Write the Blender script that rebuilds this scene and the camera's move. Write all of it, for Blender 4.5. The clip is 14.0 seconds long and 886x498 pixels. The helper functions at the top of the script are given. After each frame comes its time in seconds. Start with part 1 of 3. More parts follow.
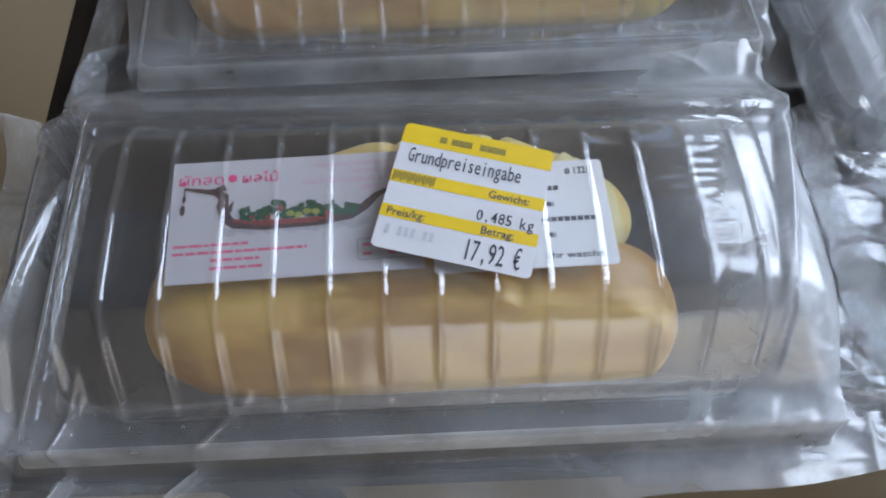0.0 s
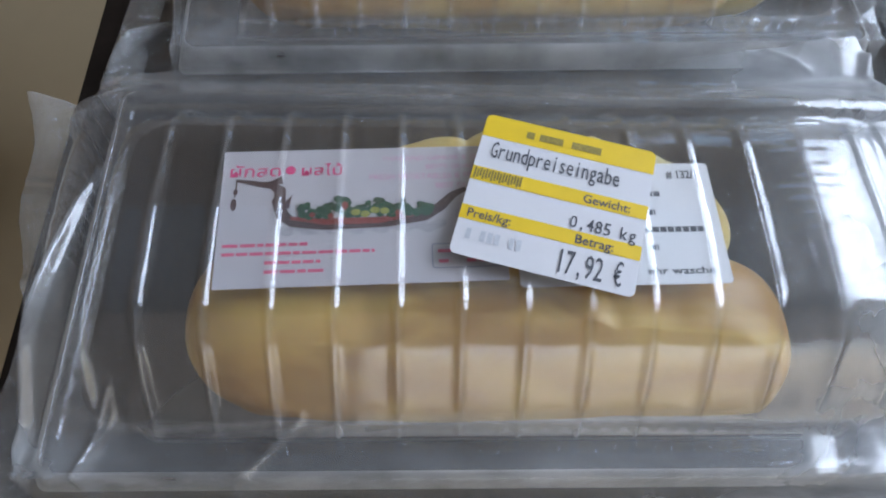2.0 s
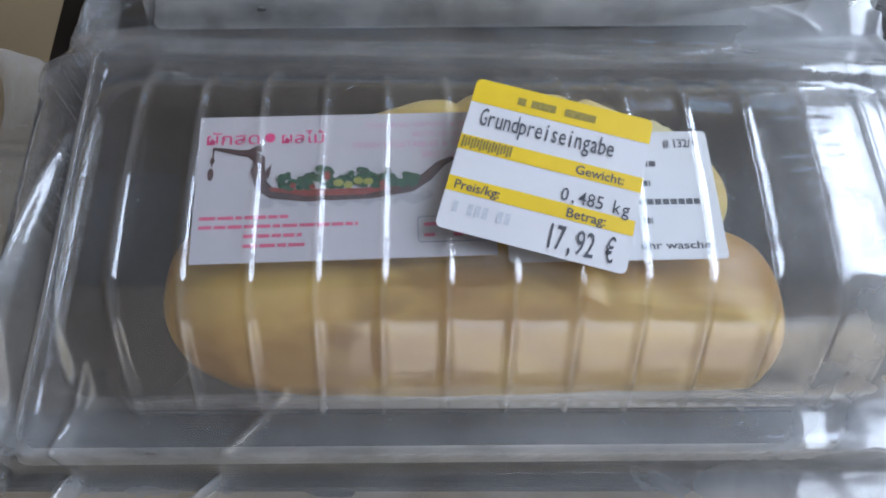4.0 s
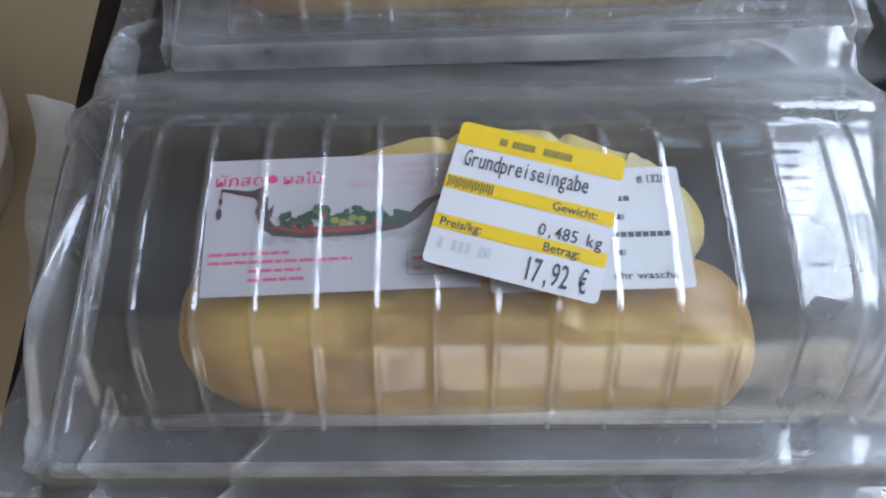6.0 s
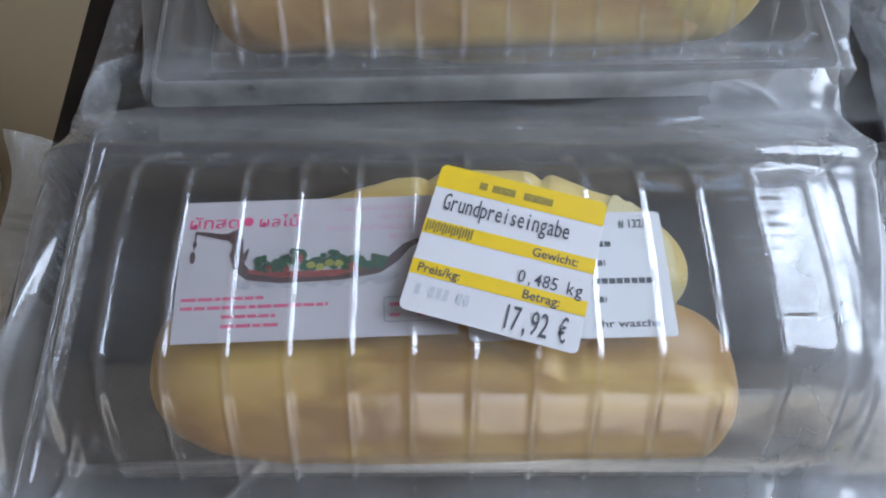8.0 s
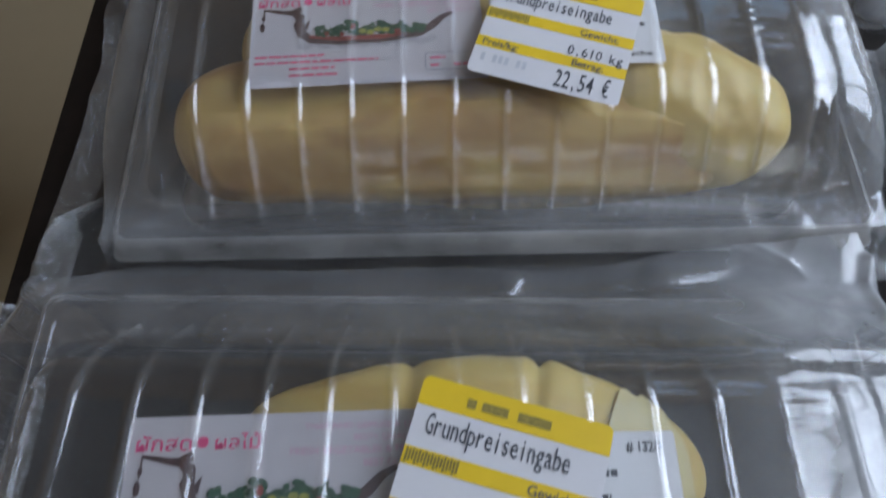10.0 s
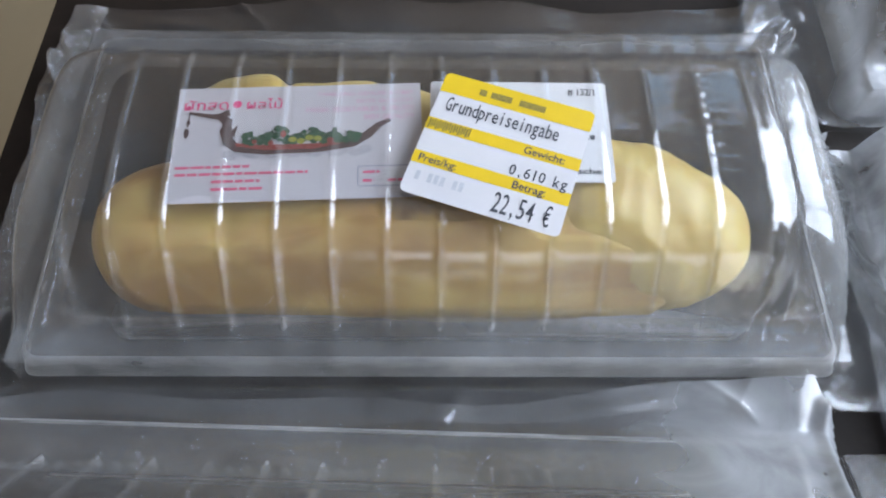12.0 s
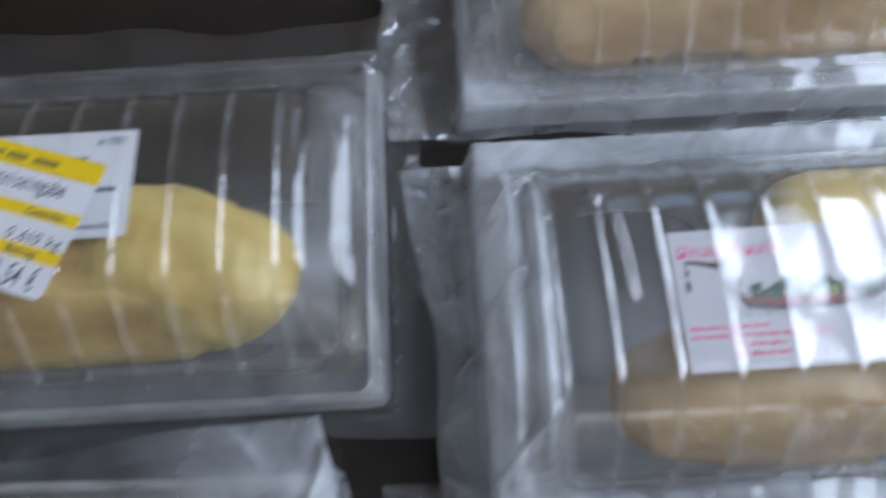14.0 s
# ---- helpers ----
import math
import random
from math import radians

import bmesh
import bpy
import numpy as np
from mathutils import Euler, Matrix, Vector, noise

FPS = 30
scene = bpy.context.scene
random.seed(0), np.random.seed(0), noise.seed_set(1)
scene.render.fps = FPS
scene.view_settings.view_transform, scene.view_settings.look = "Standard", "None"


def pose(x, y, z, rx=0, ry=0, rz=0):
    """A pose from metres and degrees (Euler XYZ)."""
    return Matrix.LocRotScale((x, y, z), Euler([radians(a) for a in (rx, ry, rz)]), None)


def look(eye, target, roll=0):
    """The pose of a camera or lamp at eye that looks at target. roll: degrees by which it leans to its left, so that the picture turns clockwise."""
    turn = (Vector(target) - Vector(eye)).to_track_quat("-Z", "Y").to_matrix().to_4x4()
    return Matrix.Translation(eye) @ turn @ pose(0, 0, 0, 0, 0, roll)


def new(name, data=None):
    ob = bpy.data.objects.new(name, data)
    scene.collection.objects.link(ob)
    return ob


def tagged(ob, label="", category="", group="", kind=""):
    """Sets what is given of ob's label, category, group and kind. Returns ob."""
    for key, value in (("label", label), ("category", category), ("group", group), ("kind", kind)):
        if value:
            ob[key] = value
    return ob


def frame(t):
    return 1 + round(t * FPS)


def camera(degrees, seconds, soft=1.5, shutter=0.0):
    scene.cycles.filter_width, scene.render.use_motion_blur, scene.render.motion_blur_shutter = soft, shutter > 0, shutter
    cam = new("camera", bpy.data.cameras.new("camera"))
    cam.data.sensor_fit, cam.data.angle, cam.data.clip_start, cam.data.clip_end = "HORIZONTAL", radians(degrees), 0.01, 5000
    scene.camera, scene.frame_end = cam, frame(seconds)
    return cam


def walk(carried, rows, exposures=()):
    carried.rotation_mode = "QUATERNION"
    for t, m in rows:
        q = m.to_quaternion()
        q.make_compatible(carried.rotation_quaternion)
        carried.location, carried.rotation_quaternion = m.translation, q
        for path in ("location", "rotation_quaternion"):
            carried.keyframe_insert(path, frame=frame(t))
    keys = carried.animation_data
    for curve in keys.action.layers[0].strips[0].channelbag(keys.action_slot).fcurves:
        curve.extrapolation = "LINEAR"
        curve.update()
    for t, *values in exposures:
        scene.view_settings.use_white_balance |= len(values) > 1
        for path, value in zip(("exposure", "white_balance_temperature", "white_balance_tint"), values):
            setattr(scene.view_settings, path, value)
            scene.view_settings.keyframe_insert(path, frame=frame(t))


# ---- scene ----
cam = camera(64.2, 14.0, soft=2.0, shutter=0.4)
PATH = [
    (0, (-0.006, -0.167, 0.288), (0.111, 0.7, -1.511), 3.5),
    (0.5, (-0.004, -0.171, 0.279), (0.089, 0.735, -1.501), 1.8),
    (1, (-0.028, -0.16, 0.265), (0.095, 0.768, -1.502), 5.3),
    (1.5, (-0.032, -0.153, 0.262), (0.084, 0.744, -1.522), 5.1),
    (2, (-0.029, -0.151, 0.258), (0.065, 0.736, -1.532), 4.1),
    (2.5, (-0.029, -0.144, 0.248), (0.089, 0.714, -1.554), 6.4),
    (4.8, (-0.016, -0.137, 0.269), (0.038, 0.583, -1.596), 2.2),
    (5, (-0.013, -0.136, 0.274), (0.017, 0.612, -1.581), 0.3),
    (5.5, (-0.015, -0.14, 0.279), (0.031, 0.629, -1.566), 1.3),
    (6, (-0.013, -0.138, 0.276), (0.014, 0.614, -1.577), 0.0),
    (6.5, (-0.007, -0.132, 0.279), (0.019, 0.651, -1.561), -0.1),
    (7, (-0.009, -0.132, 0.28), (0.047, 0.669, -1.551), 2.1),
    (9.5, (-0.003, -0.089, 0.267), (0.029, 0.715, -1.564), 0.7),
    (10, (0.002, -0.061, 0.273), (0.029, 0.798, -1.533), 0.5),
    (10.5, (0.017, -0.032, 0.281), (0.024, 0.831, -1.524), -0.3),
    (11, (0.022, -0.016, 0.277), (0.038, 0.835, -1.533), 0.6),
    (11.5, (0.022, -0.011, 0.278), (0.044, 0.822, -1.54), 1.3),
    (12, (0.028, -0.011, 0.277), (0.054, 0.846, -1.529), 1.8),
    (12.5, (0.046, -0.011, 0.283), (0.017, 0.847, -1.523), -0.9),
    (13, (0.073, -0.019, 0.286), (0.044, 0.847, -1.516), -0.9),
    (13.2, (0.089, -0.021, 0.284), (0.084, 0.859, -1.512), -0.1),
    (13.5, (0.135, -0.014, 0.293), (0.069, 0.802, -1.531), -5.0),
    (13.8, (0.187, -0.014, 0.291), (0.105, 0.812, -1.528), -7.6),
    (14, (0.212, 0.014, 0.29), (0.195, 0.761, -1.565), -4.6),
]
walk(cam, [(t, look(eye, target, roll)) for t, eye, target, roll in PATH],
     exposures=[(0.0, 0.0, 6500, 10), (1.0, 0.05, 6500, 10), (2.5, 0.03, 6500, 10), (5.0, 0.13, 6500, 10), (6.5, 0.13, 6500, 10), (7.0, -0.02, 6500, 10), (9.5, 0.24, 6500, 10), (10.0, -0.46, 6600, 10), (10.5, 0.46, 6750, 10),
                (11.0, 0.24, 6700, 10), (11.5, 0.28, 6750, 10), (12.5, 0.27, 6700, 10), (13.5, 0.11, 6500, 10), (14.0, -0.36, 6500, 10)])

# ---- world, window light, added south fill ----
world = bpy.data.worlds.new("world")
scene.world = world
world.use_nodes = True
wn = world.node_tree.nodes
sky = wn.new("ShaderNodeTexSky")
sky.sky_type, sky.sun_disc = "NISHITA", False
sky.sun_elevation, sky.sun_rotation = radians(40), radians(120)
wn["Background"].inputs["Strength"].default_value = 0.12
world.node_tree.links.new(sky.outputs[0], wn["Background"].inputs[0])

WIN_X, WIN_Y, WIN_Z = 0.95, (-0.30, 0.86), (0.28, 1.48)
NORTH_Y, NORTH_X, NORTH_Z = 1.02, (0.46, 0.90), (0.40, 1.16)
lamp = bpy.data.lights.new("window_light", "AREA")
lamp.shape, lamp.size, lamp.size_y = "RECTANGLE", WIN_Z[1] - WIN_Z[0], WIN_Y[1] - WIN_Y[0]
lamp.energy, lamp.color = 55.0, (0.70, 0.81, 1.0)
lamp_ob = new("window_light", lamp)
lamp_ob.matrix_world = look((WIN_X + 0.10, sum(WIN_Y) / 2, sum(WIN_Z) / 2), (0.0, sum(WIN_Y) / 2, sum(WIN_Z) / 2))
tagged(lamp_ob, "daylight coming in through the window", "light", kind="structure")

lamp2 = bpy.data.lights.new("north_window_light", "AREA")
lamp2.shape, lamp2.size, lamp2.size_y = "RECTANGLE", NORTH_X[1] - NORTH_X[0], NORTH_Z[1] - NORTH_Z[0]
lamp2.energy, lamp2.color = 1.2, (0.62, 0.80, 1.0)
lamp2_ob = new("north_window_light", lamp2)
lamp2_ob.matrix_world = look((sum(NORTH_X) / 2, NORTH_Y + 0.08, sum(NORTH_Z) / 2), (sum(NORTH_X) / 2, 0.0, sum(NORTH_Z) / 2))
tagged(lamp2_ob, "daylight coming in through the far window", "light", kind="structure")

# Stand-in for an unseen bright thing that the lid fronts reflect.
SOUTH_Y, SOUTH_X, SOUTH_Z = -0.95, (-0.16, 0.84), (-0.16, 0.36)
lamp3 = bpy.data.lights.new("south_fill_light", "AREA")
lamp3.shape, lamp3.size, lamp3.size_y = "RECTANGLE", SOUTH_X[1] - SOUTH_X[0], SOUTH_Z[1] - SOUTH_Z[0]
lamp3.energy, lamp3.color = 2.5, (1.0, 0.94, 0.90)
lamp3_ob = new("south_fill_light", lamp3)
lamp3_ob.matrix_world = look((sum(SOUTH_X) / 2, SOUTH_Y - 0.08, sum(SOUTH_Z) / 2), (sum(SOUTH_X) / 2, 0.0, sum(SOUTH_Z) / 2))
tagged(lamp3_ob, "added warm fill in place of an unseen bright source", "light", kind="structure")


# ---- materials ----
def material(name, rgb, rough=0.5, metal=0.0, spread=0.12, scale=40.0, bump=0.0, bump_scale=200.0):
    """A plain surface whose colour varies at two scales, with a fine relief."""
    m = bpy.data.materials.new(name)
    m.use_nodes = True
    n, l = m.node_tree.nodes, m.node_tree.links
    b = n["Principled BSDF"]
    b.inputs["Roughness"].default_value, b.inputs["Metallic"].default_value = rough, metal
    tc = n.new("ShaderNodeTexCoord")
    big, fine = n.new("ShaderNodeTexNoise"), n.new("ShaderNodeTexNoise")
    big.inputs["Scale"].default_value, fine.inputs["Scale"].default_value = scale, scale * 9
    big.inputs["Detail"].default_value = 4
    add = n.new("ShaderNodeMath")
    add.operation = "MULTIPLY_ADD"
    add.inputs[1].default_value = 0.35
    ramp = n.new("ShaderNodeMapRange")
    ramp.inputs["From Min"].default_value, ramp.inputs["From Max"].default_value = 0.35, 1.0
    ramp.inputs["To Min"].default_value, ramp.inputs["To Max"].default_value = 1 - spread, 1 + spread
    mul = n.new("ShaderNodeVectorMath")
    mul.operation = "SCALE"
    mul.inputs[0].default_value = rgb
    l.new(tc.outputs["Object"], big.inputs["Vector"])
    l.new(tc.outputs["Object"], fine.inputs["Vector"])
    l.new(fine.outputs[0], add.inputs[0])
    l.new(big.outputs[0], add.inputs[2])
    l.new(add.outputs[0], ramp.inputs["Value"])
    l.new(ramp.outputs[0], mul.inputs["Scale"])
    l.new(mul.outputs[0], b.inputs["Base Color"])
    if bump:
        tex, bp = n.new("ShaderNodeTexNoise"), n.new("ShaderNodeBump")
        tex.inputs["Scale"].default_value, tex.inputs["Detail"].default_value = bump_scale, 5
        bp.inputs["Strength"].default_value, bp.inputs["Distance"].default_value = bump, 0.002
        l.new(tc.outputs["Object"], tex.inputs["Vector"])
        l.new(tex.outputs[0], bp.inputs["Height"])
        l.new(bp.outputs[0], b.inputs["Normal"])
    return m


def clear(name, tint, haze, rough, gloss=1.0, bump=0.1, bump_scale=90.0, stretch=(1, 1, 1), dots=False, milk_glare=0.0, crinkle=0.0):
    """Thin clear plastic: mostly see-through, glossy, with a milky veil that varies."""
    m = bpy.data.materials.new(name)
    m.use_nodes = True
    n, l = m.node_tree.nodes, m.node_tree.links
    n.remove(n["Principled BSDF"])
    out = n["Material Output"]
    tc, mp = n.new("ShaderNodeTexCoord"), n.new("ShaderNodeMapping")
    mp.inputs["Scale"].default_value = stretch
    l.new(tc.outputs["Object"], mp.inputs["Vector"])
    tex, bp = n.new("ShaderNodeTexNoise"), n.new("ShaderNodeBump")
    tex.inputs["Scale"].default_value, tex.inputs["Detail"].default_value = bump_scale, 3
    bp.inputs["Strength"].default_value, bp.inputs["Distance"].default_value = bump, 0.004
    l.new(mp.outputs[0], tex.inputs["Vector"])
    height = tex.outputs[0]
    if dots:
        vor = n.new("ShaderNodeTexVoronoi")
        vor.inputs["Scale"].default_value, vor.inputs["Randomness"].default_value = 1000.0, 0.15
        l.new(tc.outputs["Object"], vor.inputs["Vector"])
        height = vor.outputs["Distance"]
    l.new(height, bp.inputs["Height"])
    if crinkle:
        # sharp little creases, strongest where the film is whitened
        rid, knob, sharp = n.new("ShaderNodeTexNoise"), n.new("ShaderNodeAttribute"), n.new("ShaderNodeBump")
        rid.noise_type = "RIDGED_MULTIFRACTAL"
        rid.inputs["Scale"].default_value, rid.inputs["Detail"].default_value, rid.inputs["Distortion"].default_value = 24.0, 2.5, 0.6
        knob.attribute_name = "milk_glare"
        amount = n.new("ShaderNodeMath")
        amount.operation, amount.use_clamp = "MULTIPLY", True
        amount.inputs[1].default_value = crinkle
        sharp.inputs["Distance"].default_value = 0.0035
        l.new(tc.outputs["Object"], rid.inputs["Vector"])
        l.new(knob.outputs["Fac"], amount.inputs[0])
        l.new(amount.outputs[0], sharp.inputs["Strength"])
        l.new(rid.outputs[0], sharp.inputs["Height"])
        l.new(bp.outputs[0], sharp.inputs["Normal"])
        bp = sharp
    see, milk, white, shine = (n.new("ShaderNodeBsdf" + k) for k in ("Transparent", "Translucent", "Diffuse", "Glossy"))
    see.inputs[0].default_value = (*tint, 1)
    milk.inputs[0].default_value = white.inputs[0].default_value = (0.77, 0.81, 0.85, 1) if crinkle else (0.82, 0.82, 0.81, 1)
    shine.inputs["Roughness"].default_value = rough
    l.new(bp.outputs[0], shine.inputs["Normal"])
    if crinkle:
        wide, both = n.new("ShaderNodeBsdfGlossy"), n.new("ShaderNodeMixShader")
        wide.inputs["Roughness"].default_value, both.inputs[0].default_value = 0.42, 0.28
        l.new(bp.outputs[0], wide.inputs["Normal"])
        l.new(shine.outputs[0], both.inputs[1])
        l.new(wide.outputs[0], both.inputs[2])
        shine = both
    veil, mix1, mix2 = n.new("ShaderNodeMixShader"), n.new("ShaderNodeMixShader"), n.new("ShaderNodeMixShader")
    l.new(white.outputs[0], veil.inputs[1])
    l.new(milk.outputs[0], veil.inputs[2])
    cloud = n.new("ShaderNodeTexNoise")
    cloud.inputs["Scale"].default_value, cloud.inputs["Detail"].default_value = 35.0, 5
    l.new(mp.outputs[0], cloud.inputs["Vector"])
    rng = n.new("ShaderNodeMapRange")
    rng.inputs["From Min"].default_value, rng.inputs["From Max"].default_value = 0.3, 0.75
    rng.inputs["To Min"].default_value, rng.inputs["To Max"].default_value = haze * 0.5, haze * 1.6
    l.new(cloud.outputs[0], rng.inputs["Value"])
    veil_amount = rng.outputs[0]
    # whitening per vertex: milky plastic, and glare painted in
    if milk_glare:
        at, madd = n.new("ShaderNodeAttribute"), n.new("ShaderNodeMath")
        at.attribute_name = "milk_glare"
        madd.operation = "MULTIPLY_ADD"
        # the veil is streaked and patchy, as handled film is
        wisp, span = n.new("ShaderNodeTexNoise"), n.new("ShaderNodeMapRange")
        wisp.inputs["Scale"].default_value, wisp.inputs["Detail"].default_value, wisp.inputs["Distortion"].default_value = 30.0, 6, 0.6
        span.inputs["From Min"].default_value, span.inputs["From Max"].default_value = 0.22, 0.80
        span.inputs["To Min"].default_value, span.inputs["To Max"].default_value = milk_glare * 0.2, milk_glare * 1.9
        l.new(tc.outputs["Object"], wisp.inputs["Vector"])
        l.new(wisp.outputs[0], span.inputs["Value"])
        l.new(span.outputs[0], madd.inputs[1])
        l.new(at.outputs["Fac"], madd.inputs[0])
        l.new(veil_amount, madd.inputs[2])
        veil_amount = madd.outputs[0]
    l.new(veil_amount, mix1.inputs[0])
    l.new(see.outputs[0], mix1.inputs[1])
    l.new(veil.outputs[0], mix1.inputs[2])
    fr, pw, mg = n.new("ShaderNodeLayerWeight"), n.new("ShaderNodeMath"), n.new("ShaderNodeMath")
    fr.inputs["Blend"].default_value = 0.5
    pw.operation, pw.inputs[1].default_value = "POWER", 4.0
    mg.operation, mg.use_clamp = "MULTIPLY_ADD", True
    mg.inputs[1].default_value, mg.inputs[2].default_value = 0.9, 0.085 * gloss
    l.new(bp.outputs[0], fr.inputs["Normal"])
    l.new(fr.outputs["Facing"], pw.inputs[0])
    l.new(pw.outputs[0], mg.inputs[0])
    l.new(mg.outputs[0], mix2.inputs[0])
    l.new(mix1.outputs[0], mix2.inputs[1])
    l.new(shine.outputs[0], mix2.inputs[2])
    l.new(mix2.outputs[0], out.inputs["Surface"])
    return m


FILM = clear("vacuum_film", (0.975, 0.98, 0.985), 0.021, 0.10, 0.9, 0.07, 60.0, milk_glare=0.14, crinkle=0.25)
UNDER = clear("lower_film", (0.975, 0.98, 0.985), 0.015, 0.2, 0.35, 0.2, 60.0)
SEAL = clear("sealed_film", (0.90, 0.93, 0.95), 0.16, 0.16, 1.2, 0.5, dots=True)
LID = clear("clear_plastic", (0.98, 0.985, 0.985), 0.015, 0.05, 1.1, 0.05, 70.0, (0.6, 2.0, 1.0), milk_glare=0.09)
RIM = clear("frosted_plastic", (0.95, 0.95, 0.95), 0.52, 0.15, 1.0, 0.1, 80.0)
PAPER = material("label_paper", (0.53, 0.505, 0.525), 0.55, spread=0.03, scale=60, bump=0.04, bump_scale=500)
WHITE = material("white_label", (0.54, 0.54, 0.56), 0.5, spread=0.03, scale=80)
YELLOW = material("yellow_ink", (0.64, 0.44, 0.01), 0.5, spread=0.05, scale=150)
BRIGHT = material("bright_label", (0.76, 0.76, 0.77), 0.5, spread=0.03, scale=80)
INK = material("dark_ink", (0.06, 0.065, 0.08), 0.6, spread=0.2, scale=600)
FAINT = material("faded_ink", (0.42, 0.44, 0.48), 0.6, spread=0.15, scale=600)
SMUDGE = material("smudged_ink", (0.22, 0.17, 0.03), 0.6, spread=0.35, scale=900)
PINK = material("magenta_ink", (0.75, 0.05, 0.20), 0.5, spread=0.1, scale=300)
PALEPINK = material("pale_pink_ink", (0.62, 0.30, 0.42), 0.5, spread=0.1, scale=300)
REDINK = material("red_ink", (0.70, 0.12, 0.22), 0.5, spread=0.12, scale=400)
HULL = material("hull_ink", (0.07, 0.035, 0.035), 0.5, spread=0.3, scale=400)
DECK = material("deck_ink", (0.26, 0.045, 0.035), 0.5, spread=0.3, scale=500)
GREEN = material("leaf_ink", (0.015, 0.075, 0.035), 0.5, spread=0.5, scale=500)
LIME = material("lime_ink", (0.30, 0.30, 0.05), 0.5, spread=0.3, scale=500)
WAVE = material("wave_ink", (0.42, 0.41, 0.43), 0.5, spread=0.25, scale=500)
GREYINK = material("grey_ink", (0.25, 0.26, 0.33), 0.5, spread=0.1, scale=300)
WOOD = material("dark_wood", (0.013, 0.009, 0.007), 0.6, spread=0.4, scale=30, bump=0.1, bump_scale=150)
WOOD.node_tree.nodes["Principled BSDF"].inputs["Specular IOR Level"].default_value = 0.2
FLOORING = material("beige_floor", (0.50, 0.42, 0.28), 0.5, spread=0.06, scale=3, bump=0.05)
WALL_LIGHT = material("light_wall_paint", (0.60, 0.52, 0.45), 0.8, spread=0.05, scale=2, bump=0.05)
WALL = material("wall_paint", (0.30, 0.225, 0.155), 0.8, spread=0.05, scale=2, bump=0.05)
CEIL = material("ceiling_paint", (0.27, 0.277, 0.28), 0.8, spread=0.04, scale=2)
FRAME = material("window_paint", (0.80, 0.80, 0.80), 0.35, spread=0.03, scale=5)


def flesh(name, rgb, brown):
    """Ripe fruit flesh: soft yellow with brown smears and a fine wrinkled skin."""
    m = bpy.data.materials.new(name)
    m.use_nodes = True
    n, l = m.node_tree.nodes, m.node_tree.links
    b = n["Principled BSDF"]
    b.inputs["Roughness"].default_value = 0.42
    b.inputs["Subsurface Weight"].default_value = 0.25
    b.inputs["Subsurface Radius"].default_value = (0.006, 0.004, 0.002)
    b.inputs["Subsurface Scale"].default_value = 0.5
    tc, tex, mp = n.new("ShaderNodeTexCoord"), n.new("ShaderNodeTexNoise"), n.new("ShaderNodeMapping")
    mp.inputs["Scale"].default_value = (0.55, 1.2, 1.2)
    l.new(tc.outputs["Object"], mp.inputs["Vector"])
    l.new(mp.outputs[0], tex.inputs["Vector"])
    tex.inputs["Scale"].default_value, tex.inputs["Detail"].default_value, tex.inputs["Distortion"].default_value = 26, 8, 0.9
    ramp = n.new("ShaderNodeValToRGB")
    ramp.color_ramp.elements[0].position, ramp.color_ramp.elements[0].color = 0.38, (*brown, 1)
    ramp.color_ramp.elements[1].position, ramp.color_ramp.elements[1].color = 0.57, (*rgb, 1)
    mid = ramp.color_ramp.elements.new(0.49)
    mid.color = (*[0.5 * (p + q) * 1.02 for p, q in zip(rgb, brown)], 1)
    l.new(tex.outputs[0], ramp.inputs[0])
    l.new(ramp.outputs[0], b.inputs["Base Color"])
    wr, bp = n.new("ShaderNodeTexNoise"), n.new("ShaderNodeBump")
    wr.inputs["Scale"].default_value, wr.inputs["Detail"].default_value = 110, 4
    bp.inputs["Strength"].default_value, bp.inputs["Distance"].default_value = 0.2, 0.002
    l.new(mp.outputs[0], wr.inputs["Vector"])
    l.new(wr.outputs[0], bp.inputs["Height"])
    l.new(bp.outputs[0], b.inputs["Normal"])
    return m


SKIN = flesh("pale_skin", (0.62, 0.54, 0.28), (0.58, 0.48, 0.20))
RIPE = flesh("ripe_flesh", (0.66, 0.47, 0.16), (0.44, 0.25, 0.07))
TAWNY = flesh("tawny_flesh", (0.60, 0.42, 0.21), (0.42, 0.26, 0.11))
DEEP = flesh("deep_ripe_flesh", (0.63, 0.42, 0.115), (0.41, 0.22, 0.05))
PALE = flesh("pale_flesh", (0.65, 0.50, 0.17), (0.57, 0.40, 0.11))


# ---- building helpers ----
def mesh_of(name, verts, faces, mat, smooth=True):
    me = bpy.data.meshes.new(name)
    me.from_pydata([tuple(v) for v in verts], [], [tuple(f) for f in faces])
    me.materials.append(mat)
    if smooth:
        me.polygons.foreach_set("use_smooth", [True] * len(me.polygons))
    me.update()
    return me


def part_mesh(name, me, parent, label=""):
    ob = new(name, me)
    ob.parent = parent
    if label:
        tagged(ob, label)
    return ob


def part(name, bm, mat, parent, label="", smooth=False):
    me = bpy.data.meshes.new(name)
    bm.to_mesh(me)
    bm.free()
    me.materials.append(mat)
    if smooth:
        me.polygons.foreach_set("use_smooth", [True] * len(me.polygons))
    return part_mesh(name, me, parent, label)


def grid_faces(nu, nv, wrap=False):
    return [(i * nv + j, (i + 1) * nv + j, (i + 1) * nv + (j + 1) % nv, i * nv + (j + 1) % nv)
            for i in range(nu - 1) for j in range(nv if wrap else nv - 1)]


